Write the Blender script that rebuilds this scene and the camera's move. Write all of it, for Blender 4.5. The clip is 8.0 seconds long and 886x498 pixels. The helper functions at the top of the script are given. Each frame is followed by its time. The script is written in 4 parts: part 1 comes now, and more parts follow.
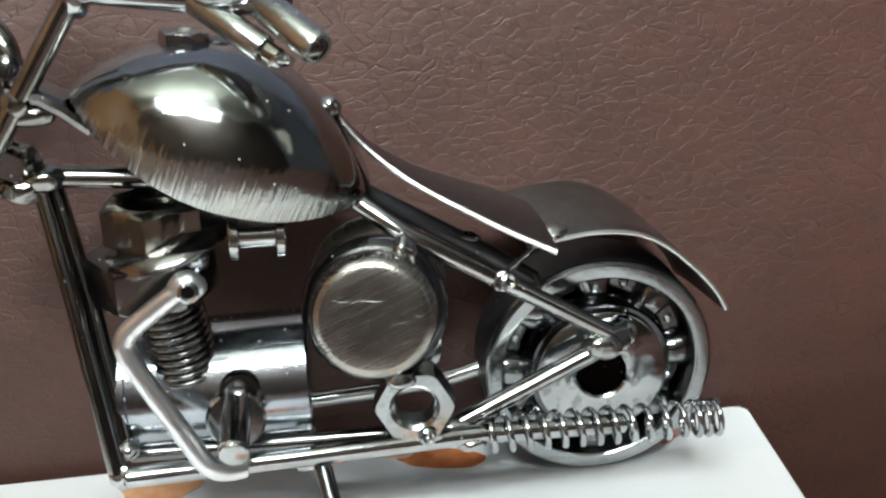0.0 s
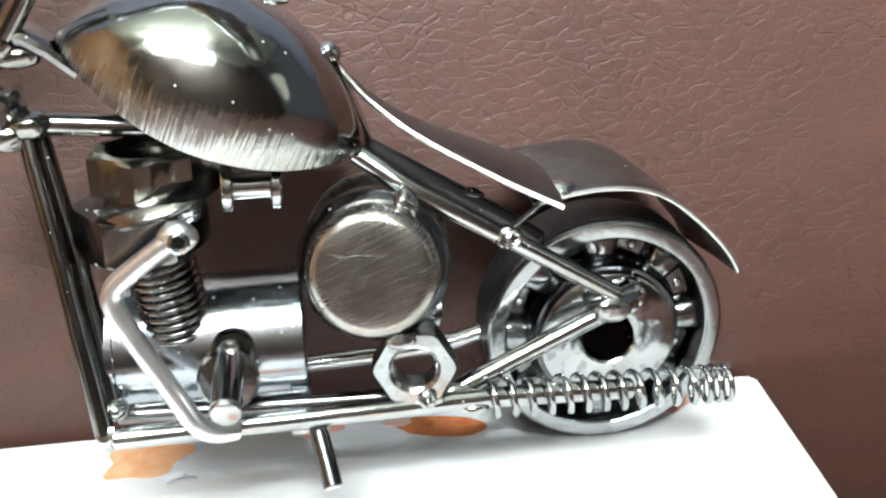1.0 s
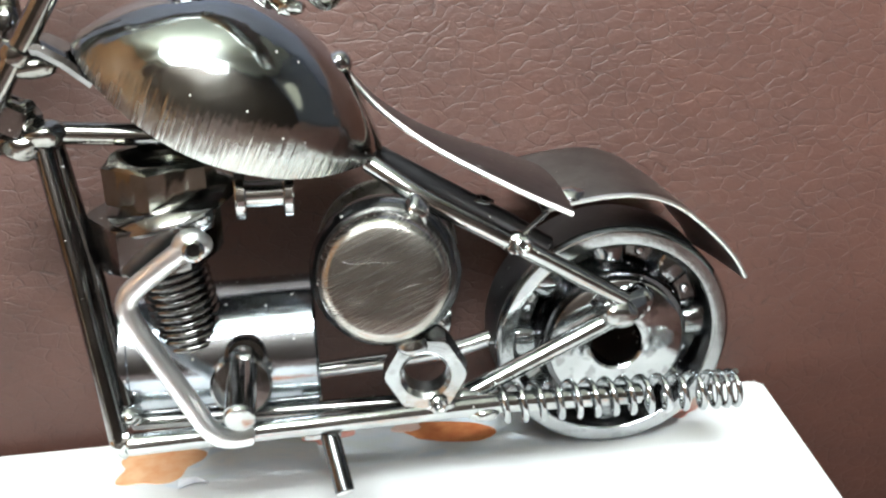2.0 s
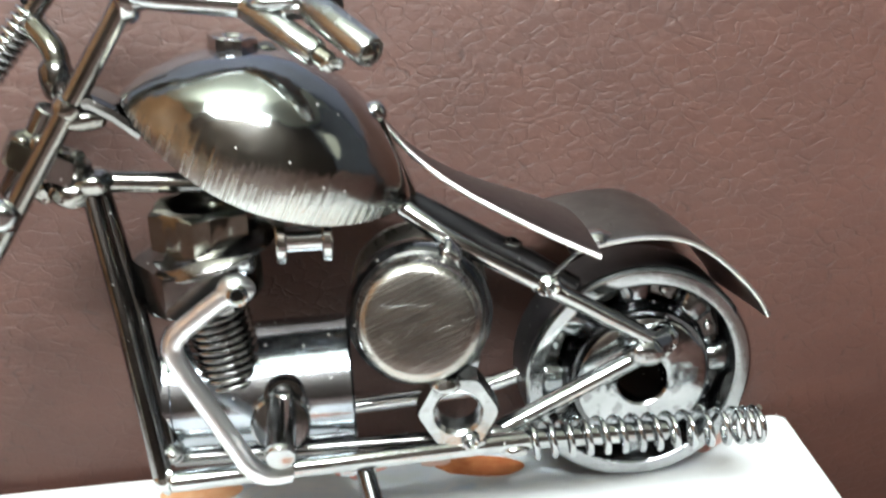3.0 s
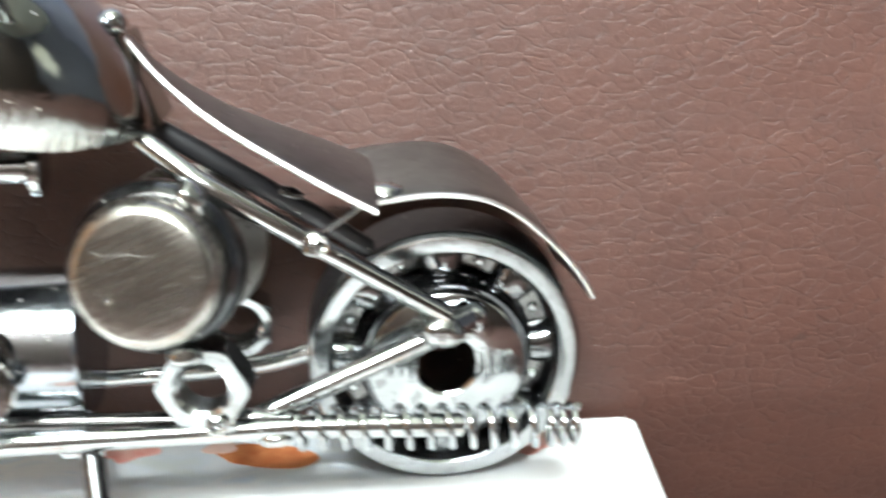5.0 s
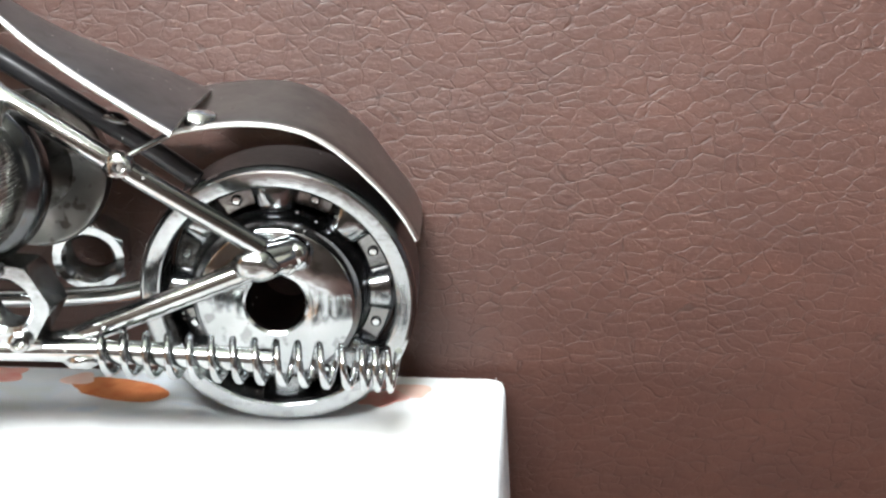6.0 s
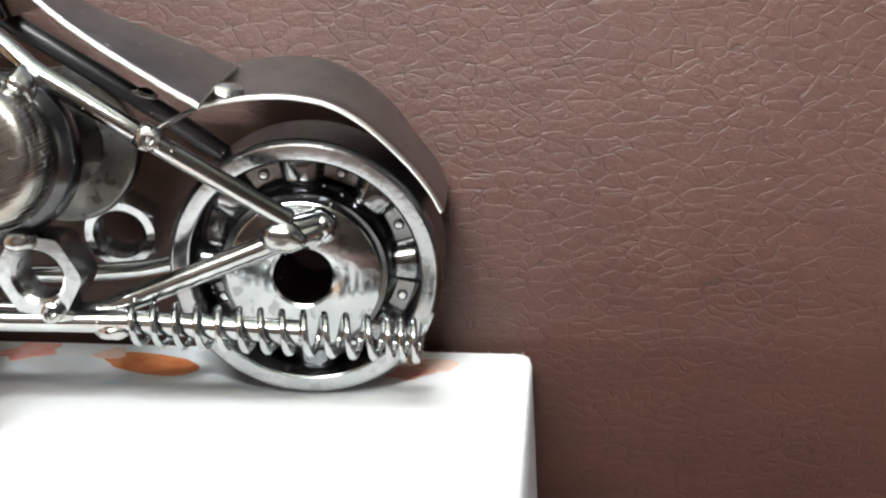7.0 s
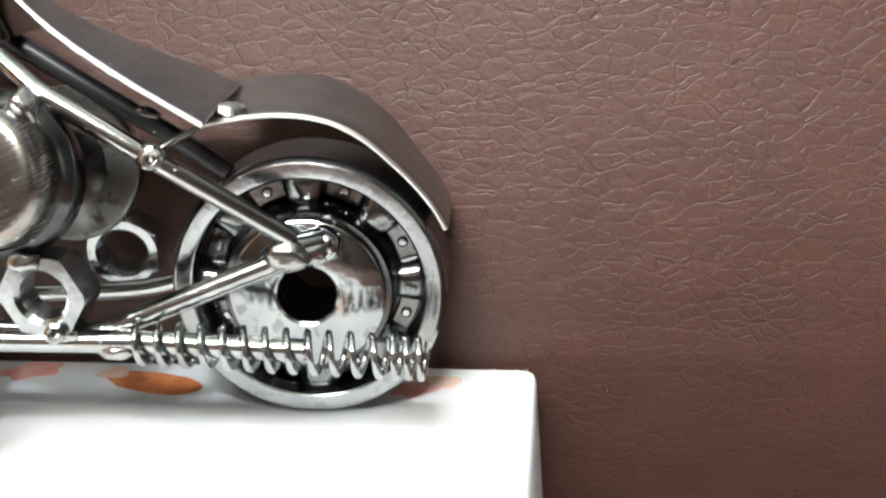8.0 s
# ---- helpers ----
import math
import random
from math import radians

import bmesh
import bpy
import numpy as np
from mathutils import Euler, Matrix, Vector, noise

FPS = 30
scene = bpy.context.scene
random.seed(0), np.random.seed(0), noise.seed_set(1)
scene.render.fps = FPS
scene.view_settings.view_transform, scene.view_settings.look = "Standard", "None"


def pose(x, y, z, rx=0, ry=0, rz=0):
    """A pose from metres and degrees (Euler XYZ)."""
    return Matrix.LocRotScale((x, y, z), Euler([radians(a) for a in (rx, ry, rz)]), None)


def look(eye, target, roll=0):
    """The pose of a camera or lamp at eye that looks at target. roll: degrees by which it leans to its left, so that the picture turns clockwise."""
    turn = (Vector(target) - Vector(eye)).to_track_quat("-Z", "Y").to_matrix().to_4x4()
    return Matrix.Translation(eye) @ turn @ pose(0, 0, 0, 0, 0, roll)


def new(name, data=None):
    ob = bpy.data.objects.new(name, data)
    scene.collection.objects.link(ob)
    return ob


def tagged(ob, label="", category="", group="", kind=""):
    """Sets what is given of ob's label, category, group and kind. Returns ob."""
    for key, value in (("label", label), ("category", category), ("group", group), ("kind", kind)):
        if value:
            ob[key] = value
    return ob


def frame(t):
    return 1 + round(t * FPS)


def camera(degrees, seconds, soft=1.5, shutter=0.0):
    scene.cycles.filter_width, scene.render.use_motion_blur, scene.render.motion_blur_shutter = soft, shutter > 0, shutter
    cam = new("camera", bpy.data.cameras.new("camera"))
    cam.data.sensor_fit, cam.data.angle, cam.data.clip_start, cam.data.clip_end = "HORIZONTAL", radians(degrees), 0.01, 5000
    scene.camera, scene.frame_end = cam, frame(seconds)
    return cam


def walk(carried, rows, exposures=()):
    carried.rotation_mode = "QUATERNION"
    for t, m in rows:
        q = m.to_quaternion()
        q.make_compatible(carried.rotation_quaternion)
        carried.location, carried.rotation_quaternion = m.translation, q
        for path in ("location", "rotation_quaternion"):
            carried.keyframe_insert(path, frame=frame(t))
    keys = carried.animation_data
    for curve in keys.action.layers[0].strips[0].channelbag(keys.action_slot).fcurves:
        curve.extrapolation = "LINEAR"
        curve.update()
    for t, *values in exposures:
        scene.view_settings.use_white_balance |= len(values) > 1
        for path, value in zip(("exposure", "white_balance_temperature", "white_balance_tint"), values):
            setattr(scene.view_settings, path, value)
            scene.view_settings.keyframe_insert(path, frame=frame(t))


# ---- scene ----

from itertools import product

# ---------------------------------------------------------------- camera
cam = camera(46.0, 8.0, soft=2.3, shutter=0.5)
# seconds, eye, target, lean (world unit of this table: 0.1 m)
PATH = [
    (0, (-0.526, -1.859, 1.27), (-0.302, -0.024, 0.507), -2.3),
    (0.2, (-0.5411, -1.8306, 1.2435), (-0.3046, 0.0014, 0.4767), -1.81),
    (0.5, (-0.54, -1.813, 1.221), (-0.32, 0.009, 0.426), -1.9),
    (0.8, (-0.5344, -1.8124, 1.1839), (-0.2928, 0.0201, 0.4199), -1.89),
    (1, (-0.533, -1.811, 1.186), (-0.303, 0.016, 0.405), -1.8),
    (1.2, (-0.542, -1.8117, 1.1803), (-0.2994, 0.0109, 0.3934), -1.51),
    (2.3, (-0.5545, -1.8267, 1.1974), (-0.3276, 0.0067, 0.4313), -2.05),
    (2.5, (-0.564, -1.826, 1.197), (-0.337, 0.006, 0.429), -1.9),
    (2.8, (-0.5993, -1.8321, 1.2209), (-0.3689, 0.0014, 0.4559), -1.91),
    (3, (-0.59, -1.863, 1.253), (-0.381, -0.013, 0.522), -2.4),
    (3.5, (-0.599, -1.899, 1.306), (-0.407, -0.039, 0.598), -2.8),
    (4, (-0.59, -1.904, 1.311), (-0.395, -0.046, 0.596), -2.5),
    (4.2, (-0.5477, -1.8696, 1.2916), (-0.3575, -0.0189, 0.5576), -2.39),
    (4.5, (-0.402, -1.771, 1.259), (-0.181, 0.068, 0.505), -1.5),
    (4.8, (-0.299, -1.685, 1.127), (-0.087, 0.158, 0.38), -0.4),
    (5, (-0.187, -1.643, 1.075), (0.023, 0.203, 0.333), 0.8),
    (5.2, (-0.06, -1.642, 1.023), (0.129, 0.221, 0.321), 1.4),
    (6.3, (0.325, -1.688, 0.937), (0.263, 0.172, 0.203), 0.7),
    (6.5, (0.297, -1.695, 0.914), (0.242, 0.168, 0.19), 0.3),
    (6.8, (0.3083, -1.6932, 0.9368), (0.2349, 0.167, 0.2061), 0.28),
    (7, (0.306, -1.695, 0.929), (0.226, 0.163, 0.193), 0.3),
    (7.3, (0.3098, -1.6967, 0.9215), (0.2367, 0.1722, 0.2132), 0.34),
    (7.5, (0.307, -1.694, 0.922), (0.233, 0.176, 0.215), 0.3),
    (7.8, (0.3022, -1.6898, 0.9209), (0.2196, 0.1774, 0.209), 0.53),
    (8, (0.294, -1.687, 0.937), (0.219, 0.178, 0.221), 0.0),
]
# seconds, stops, kelvin, tint
EXPOSURES = [
    (0, -0.68, 6250, 6), (0.3, 0.1, 6250, 6), (0.5, 0.12, 6250, 6), (1.0, 0.12, 6250, 6), (2.5, 0.07, 6300, 6), (3.0, 0.05, 6300, 6), (3.5, 0.22, 6150, 4), (4.0, 0.38, 6150, 4),
    (4.5, 0.55, 6150, 4), (5.0, 0.45, 6250, 5), (5.2, 0.42, 6250, 7), (6.3, 0.12, 6450, 10), (6.5, 0.04, 6500, 10), (7.0, -0.06, 6500, 10), (8.0, -0.08, 6500, 10),
]
walk(cam, [(t, look(Vector(e) * 0.1, Vector(g) * 0.1, r)) for t, e, g, r in PATH], EXPOSURES)

# ---------------------------------------------------------------- world and lamps
world = bpy.data.worlds.new("room_air")
scene.world = world
world.use_nodes = True
world.node_tree.nodes["Background"].inputs[0].default_value = (0.9, 0.95, 1.0, 1)
world.node_tree.nodes["Background"].inputs[1].default_value = 0.02
TUBE = 400.0


def area_lamp(name, eye, target, sx, sy, watts, colour):
    data = bpy.data.lights.new(name, "AREA")
    data.shape, data.size, data.size_y, data.energy, data.color = "RECTANGLE", sx, sy, watts, colour
    ob = new(name, data)
    ob.matrix_world = look(eye, target)
    return ob


# near source read from highlights and shadows; the lamp itself is unseen
KEY = area_lamp("assumed_key_light", (-0.125, -0.35, 0.46), (-0.01, 0, 0.03), 0.32, 0.130, 4.2, (0.97, 1.0, 0.99))
# added panel light for the tank's pale yellow reflection; there is no window
area_lamp("side_reflection_light", (2.1, -1.25, 0.85), (0.0, -0.3, 0.2), 0.45, 1.1, 1.3, (1.0, 0.97, 0.76))


# ---------------------------------------------------------------- materials
def material(name):
    mat = bpy.data.materials.new(name)
    mat.use_nodes = True
    nt = mat.node_tree
    return mat, nt, nt.nodes["Principled BSDF"]


def node(nt, kind, **inputs):
    n = nt.nodes.new(kind)
    for k, v in inputs.items():
        n.inputs[k.replace("_", " ")].default_value = v
    return n


def coords(nt, scale=(1, 1, 1), out="Object", turn=0.0):
    tc = nt.nodes.new("ShaderNodeTexCoord")
    mp = nt.nodes.new("ShaderNodeMapping")
    mp.inputs["Scale"].default_value = scale
    if turn:
        first = nt.nodes.new("ShaderNodeMapping")
        first.inputs["Rotation"].default_value = (0, -radians(turn), 0)
        nt.links.new(tc.outputs[out], first.inputs["Vector"])
        nt.links.new(first.outputs["Vector"], mp.inputs["Vector"])
    else:
        nt.links.new(tc.outputs[out], mp.inputs["Vector"])
    return mp.outputs["Vector"]


def ramp(nt, fac, stops):
    r = nt.nodes.new("ShaderNodeValToRGB")
    el = r.color_ramp.elements
    while len(el) < len(stops):
        el.new(0.5)
    for e, (p, c) in zip(el, stops):
        e.position, e.color = p, (*c, 1)
    nt.links.new(fac, r.inputs["Fac"])
    return r.outputs["Color"]


def grey(v):
    return (v, v, v)


def dusty(nt, b, v, col, metallic, share):
    """Sparse pale dust grains that lie on a surface."""
    vo = node(nt, "ShaderNodeTexVoronoi", Scale=620.0)
    nt.links.new(v, vo.inputs["Vector"])
    near = node(nt, "ShaderNodeMath"); near.operation = "LESS_THAN"; near.inputs[1].default_value = 0.125
    nt.links.new(vo.outputs["Distance"], near.inputs[0])
    sep = nt.nodes.new("ShaderNodeSeparateColor")
    nt.links.new(vo.outputs["Color"], sep.inputs[0])
    few = node(nt, "ShaderNodeMath"); few.operation = "LESS_THAN"; few.inputs[1].default_value = share
    nt.links.new(sep.outputs[0], few.inputs[0])
    both = node(nt, "ShaderNodeMath"); both.operation = "MULTIPLY"
    nt.links.new(near.outputs[0], both.inputs[0]); nt.links.new(few.outputs[0], both.inputs[1])
    mix = nt.nodes.new("ShaderNodeMix")
    mix.data_type = "RGBA"
    nt.links.new(both.outputs[0], mix.inputs["Factor"])
    nt.links.new(col, mix.inputs["A"])
    mix.inputs["B"].default_value = (0.50, 0.49, 0.47, 1)
    mt = node(nt, "ShaderNodeMath"); mt.operation = "MULTIPLY_ADD"
    mt.inputs[1].default_value, mt.inputs[2].default_value = -metallic, metallic
    nt.links.new(both.outputs[0], mt.inputs[0])
    nt.links.new(mt.outputs[0], b.inputs["Metallic"])
    return mix.outputs["Result"]


def metal(name, dark, light, rough_lo, rough_hi, bump=0.15, grain=(1, 1, 1), grain_scale=900.0, spots=0.0, turn=0.0, metallic=1.0, dust=0.0):
    """Plated steel: tone drifts over centimetres, fine grain in gloss and relief, optional dark spots."""
    mat, nt, b = material(name)
    # a cool nickel tint over every plated piece
    dark, light = ([min(0.92, c * k) for c, k in zip(tone, (1.10, 1.12, 1.15))] for tone in (dark, light))
    b.inputs["Metallic"].default_value = metallic
    v = coords(nt)
    big = node(nt, "ShaderNodeTexNoise", Scale=110.0, Detail=3.0)
    nt.links.new(v, big.inputs["Vector"])
    col = ramp(nt, big.outputs["Fac"], [(0.3, dark), (0.7, light)])
    fine = node(nt, "ShaderNodeTexNoise", Scale=grain_scale, Detail=4.0)
    nt.links.new(coords(nt, grain, turn=turn), fine.inputs["Vector"])
    if spots:
        sp = node(nt, "ShaderNodeTexNoise", Scale=420.0, Detail=2.0)
        nt.links.new(v, sp.inputs["Vector"])
        mask = ramp(nt, sp.outputs["Fac"], [(0.56, grey(0)), (0.66, grey(1))])
        mix = nt.nodes.new("ShaderNodeMix")
        mix.data_type = "RGBA"
        sc = node(nt, "ShaderNodeMath")
        sc.operation = "MULTIPLY"
        sc.inputs[1].default_value = spots
        nt.links.new(mask, sc.inputs[0])
        nt.links.new(sc.outputs[0], mix.inputs["Factor"])
        nt.links.new(col, mix.inputs["A"])
        mix.inputs["B"].default_value = (0.06, 0.05, 0.04, 1)
        col = mix.outputs["Result"]
    if dust:
        col = dusty(nt, b, v, col, metallic, dust)
    nt.links.new(col, b.inputs["Base Color"])
    rr = node(nt, "ShaderNodeMapRange")
    rr.inputs["To Min"].default_value, rr.inputs["To Max"].default_value = rough_lo, rough_hi
    nt.links.new(fine.outputs["Fac"], rr.inputs["Value"])
    nt.links.new(rr.outputs["Result"], b.inputs["Roughness"])
    bp = node(nt, "ShaderNodeBump", Strength=bump, Distance=0.0002)
    nt.links.new(fine.outputs["Fac"], bp.inputs["Height"])
    nt.links.new(bp.outputs["Normal"], b.inputs["Normal"])
    return mat


CHROME = metal("black_nickel_steel", (0.38, 0.385, 0.38), (0.54, 0.55, 0.55), 0.06, 0.17, 0.11, dust=0.09)
RODSTEEL = metal("polished_rod_steel", (0.38, 0.38, 0.37), (0.56, 0.565, 0.55), 0.06, 0.20, 0.30, grain_scale=420.0, dust=0.06)
SATIN = metal("satin_rod_steel", (0.70, 0.70, 0.69), (0.84, 0.84, 0.82), 0.26, 0.42, 0.14)
GRIPSTEEL = metal("worn_grip_steel", (0.36, 0.37, 0.35), (0.58, 0.59, 0.56), 0.14, 0.34, 0.35, grain_scale=380.0, spots=0.15, dust=0.05)
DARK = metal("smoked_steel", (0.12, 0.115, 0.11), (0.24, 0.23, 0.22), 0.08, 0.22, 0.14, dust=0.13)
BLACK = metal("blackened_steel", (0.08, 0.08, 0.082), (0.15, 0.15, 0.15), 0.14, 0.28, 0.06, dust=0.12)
BRUSHED = metal("brushed_cover_steel", (0.30, 0.28, 0.25), (0.46, 0.44, 0.40), 0.14, 0.36, 0.10, (0.12, 0.3, 12.0), 600.0, turn=-22.0)
PLATE = metal("sheet_steel", (0.16, 0.163, 0.158), (0.26, 0.264, 0.252), 0.24, 0.38, 0.08, spots=0.15, dust=0.12)
SADDLE = metal("dark_sheet_steel", (0.13, 0.128, 0.132), (0.20, 0.198, 0.20), 0.26, 0.40, 0.08, spots=0.15, dust=0.16)
RINGSTEEL = metal("turned_ring_steel", (0.28, 0.282, 0.278), (0.42, 0.423, 0.418), 0.10, 0.24, 0.16, spots=0.25, dust=0.05)
MATT = metal("matt_black_bar", (0.030, 0.029, 0.030), (0.060, 0.058, 0.060), 0.24, 0.40, 0.12, metallic=0.6, dust=0.06)
HUB = metal("stained_washer_steel", (0.38, 0.385, 0.38), (0.53, 0.535, 0.53), 0.08, 0.20, 0.12, spots=0.40, dust=0.05)
NUTSTEEL = metal("dull_nut_steel", (0.15, 0.143, 0.118), (0.27, 0.262, 0.225), 0.14, 0.26, 0.14, spots=0.12)
BARREL = metal("dusty_barrel_steel", (0.30, 0.32, 0.34), (0.42, 0.44, 0.46), 0.10, 0.22, 0.14, spots=0.10, dust=0.30)
FORKSTEEL = metal("smoked_fork_steel", (0.20, 0.19, 0.17), (0.33, 0.315, 0.29), 0.10, 0.24, 0.12, spots=0.15, dust=0.03)
MOTTLED = metal("mottled_steel", (0.13, 0.125, 0.115), (0.27, 0.26, 0.24), 0.22, 0.40, 0.15, spots=0.75)
BRIGHT = metal("bright_cut_edge", (0.74, 0.72, 0.68), (0.86, 0.84, 0.80), 0.22, 0.42, 0.25)
WELD = metal("weld_metal", (0.33, 0.33, 0.32), (0.58, 0.58, 0.56), 0.10, 0.30, 0.45, grain_scale=600.0)


def tank_metal():
    mat, nt, b = material("ground_tank_steel")
    b.inputs["Metallic"].default_value = 1.0
    uv = nt.nodes.new("ShaderNodeUVMap")
    sep = nt.nodes.new("ShaderNodeSeparateXYZ")
    nt.links.new(uv.outputs["UV"], sep.inputs[0])
    # grinding streaks run down to the rim: fine along u, long along v
    mp = nt.nodes.new("ShaderNodeMapping")
    mp.inputs["Scale"].default_value = (70.0, 3.0, 1)
    nt.links.new(uv.outputs["UV"], mp.inputs["Vector"])
    st = node(nt, "ShaderNodeTexNoise", Scale=1.0, Detail=5.0)
    nt.links.new(mp.outputs["Vector"], st.inputs["Vector"])
    # how near the rim: |v - 0.5| * 2
    a = node(nt, "ShaderNodeMath"); a.operation = "SUBTRACT"; a.inputs[1].default_value = 0.5
    nt.links.new(sep.outputs["Y"], a.inputs[0])
    ab = node(nt, "ShaderNodeMath"); ab.operation = "ABSOLUTE"
    nt.links.new(a.outputs[0], ab.inputs[0])
    rough_edge = node(nt, "ShaderNodeTexNoise", Scale=260.0, Detail=3.0)
    nt.links.new(coords(nt), rough_edge.inputs["Vector"])
    add = node(nt, "ShaderNodeMath"); add.operation = "MULTIPLY_ADD"
    add.inputs[1].default_value, add.inputs[2].default_value = 0.10, -0.05
    nt.links.new(rough_edge.outputs["Fac"], add.inputs[0])
    su = node(nt, "ShaderNodeMath"); su.operation = "ADD"
    nt.links.new(ab.outputs[0], su.inputs[0]); nt.links.new(add.outputs[0], su.inputs[1])
    near = ramp(nt, su.outputs[0], [(0.325, grey(0)), (0.43, grey(1))])
    ms = node(nt, "ShaderNodeMath"); ms.operation = "MULTIPLY"
    nt.links.new(near, ms.inputs[0]); nt.links.new(st.outputs["Fac"], ms.inputs[1])
    big = node(nt, "ShaderNodeTexNoise", Scale=75.0, Detail=2.0)
    nt.links.new(coords(nt), big.inputs["Vector"])
    warm = ramp(nt, big.outputs["Fac"], [(0.30, (0.29, 0.265, 0.22)), (0.50, (0.335, 0.355, 0.34)), (0.72, (0.38, 0.40, 0.40))])
    # bluish reflection painted into the colour along the crown
    crown = ramp(nt, su.outputs[0], [(0.02, grey(1)), (0.10, grey(0))])
    tint = nt.nodes.new("ShaderNodeMix")
    tint.data_type = "RGBA"
    nt.links.new(crown, tint.inputs["Factor"])
    nt.links.new(warm, tint.inputs["A"])
    tint.inputs["B"].default_value = (0.36, 0.41, 0.50, 1)
    # grinding streaks near the rim, paled to imitate the white block's reflection
    rim_pale = nt.nodes.new("ShaderNodeMix")
    rim_pale.data_type = "RGBA"
    nt.links.new(ramp(nt, ms.outputs[0], [(0.22, grey(0)), (0.62, grey(1))]), rim_pale.inputs["Factor"])
    nt.links.new(tint.outputs["Result"], rim_pale.inputs["A"])
    rim_pale.inputs["B"].default_value = (0.54, 0.55, 0.53, 1)
    tone = rim_pale.outputs["Result"]
    nt.links.new(dusty(nt, b, coords(nt), tone, 1.0, 0.10), b.inputs["Base Color"])
    rr = node(nt, "ShaderNodeMapRange")
    rr.inputs["To Min"].default_value, rr.inputs["To Max"].default_value = 0.12, 0.40
    nt.links.new(ms.outputs[0], rr.inputs["Value"])
    nt.links.new(rr.outputs["Result"], b.inputs["Roughness"])
    bp = node(nt, "ShaderNodeBump", Strength=0.6, Distance=0.0005)
    nt.links.new(ms.outputs[0], bp.inputs["Height"])
    wav = node(nt, "ShaderNodeTexNoise", Scale=140.0, Detail=2.0)
    nt.links.new(coords(nt), wav.inputs["Vector"])
    bp2 = node(nt, "ShaderNodeBump", Strength=0.20, Distance=0.0016)
    nt.links.new(wav.outputs["Fac"], bp2.inputs["Height"])
    nt.links.new(bp.outputs["Normal"], bp2.inputs["Normal"])
    nt.links.new(bp2.outputs["Normal"], b.inputs["Normal"])
    return mat


TANK = tank_metal()


def leather():
    mat, nt, b = material("brown_grained_leather")
    v = coords(nt, (1, 1, 1.8))
    warp = node(nt, "ShaderNodeTexNoise", Scale=150.0, Detail=1.5)
    nt.links.new(v, warp.inputs["Vector"])
    wm = nt.nodes.new("ShaderNodeVectorMath"); wm.operation = "MULTIPLY_ADD"
    wm.inputs[1].default_value = (0.0033, 0.0033, 0.0033)
    nt.links.new(warp.outputs["Color"], wm.inputs[0]); nt.links.new(v, wm.inputs[2])

    def pebbles(scale, lo, hi):
        vo = node(nt, "ShaderNodeTexVoronoi", Scale=scale)
        vo.feature = "DISTANCE_TO_EDGE"
        nt.links.new(wm.outputs[0], vo.inputs["Vector"])
        r = node(nt, "ShaderNodeMapRange")
        r.interpolation_type = "SMOOTHSTEP"
        r.inputs["From Min"].default_value, r.inputs["From Max"].default_value = lo, hi
        nt.links.new(vo.outputs["Distance"], r.inputs["Value"])
        return r.outputs["Result"]

    big, dome, small = pebbles(225.0, 0.0, 0.044), pebbles(225.0, 0.0, 0.36), pebbles(560.0, 0.0, 0.10)
    patch = node(nt, "ShaderNodeTexNoise", Scale=70.0, Detail=5.0)
    nt.links.new(v, patch.inputs["Vector"])
    amount = ramp(nt, patch.outputs["Fac"], [(0.40, grey(0.66)), (0.60, grey(1))])
    pores = node(nt, "ShaderNodeTexNoise", Scale=900.0, Detail=4.0)
    nt.links.new(v, pores.inputs["Vector"])
    m1 = node(nt, "ShaderNodeMath"); m1.operation = "MULTIPLY_ADD"
    nt.links.new(small, m1.inputs[0]); m1.inputs[1].default_value = 0.27
    nt.links.new(big, m1.inputs[2])
    m0 = node(nt, "ShaderNodeMath"); m0.operation = "MULTIPLY_ADD"
    nt.links.new(dome, m0.inputs[0]); m0.inputs[1].default_value = 0.30
    nt.links.new(m1.outputs[0], m0.inputs[2])
    m2 = node(nt, "ShaderNodeMath"); m2.operation = "MULTIPLY"
    nt.links.new(m0.outputs[0], m2.inputs[0]); nt.links.new(amount, m2.inputs[1])
    m3 = node(nt, "ShaderNodeMath"); m3.operation = "MULTIPLY_ADD"
    nt.links.new(pores.outputs["Fac"], m3.inputs[0]); m3.inputs[1].default_value = 0.5
    nt.links.new(m2.outputs[0], m3.inputs[2])
    bp = node(nt, "ShaderNodeBump", Strength=0.38, Distance=0.00030)
    nt.links.new(m3.outputs[0], bp.inputs["Height"])
    nt.links.new(bp.outputs["Normal"], b.inputs["Normal"])
    tone = node(nt, "ShaderNodeTexNoise", Scale=55.0, Detail=5.0)
    nt.links.new(v, tone.inputs["Vector"])
    col = ramp(nt, tone.outputs["Fac"], [(0.3, (0.056, 0.0222, 0.0160)), (0.7, (0.067, 0.0256, 0.0174))])
    # creases take a darker colour, broken up by noise
    crease_tone = nt.nodes.new("ShaderNodeMix")
    crease_tone.data_type = "RGBA"
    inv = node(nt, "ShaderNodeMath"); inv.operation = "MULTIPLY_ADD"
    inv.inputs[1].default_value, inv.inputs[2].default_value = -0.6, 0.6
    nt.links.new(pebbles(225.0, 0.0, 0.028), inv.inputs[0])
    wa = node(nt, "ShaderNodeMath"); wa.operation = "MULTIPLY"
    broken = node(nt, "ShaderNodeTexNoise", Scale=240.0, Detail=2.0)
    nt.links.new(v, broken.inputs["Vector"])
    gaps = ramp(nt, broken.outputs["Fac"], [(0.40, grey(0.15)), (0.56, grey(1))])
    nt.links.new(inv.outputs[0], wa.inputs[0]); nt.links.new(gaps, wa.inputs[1])
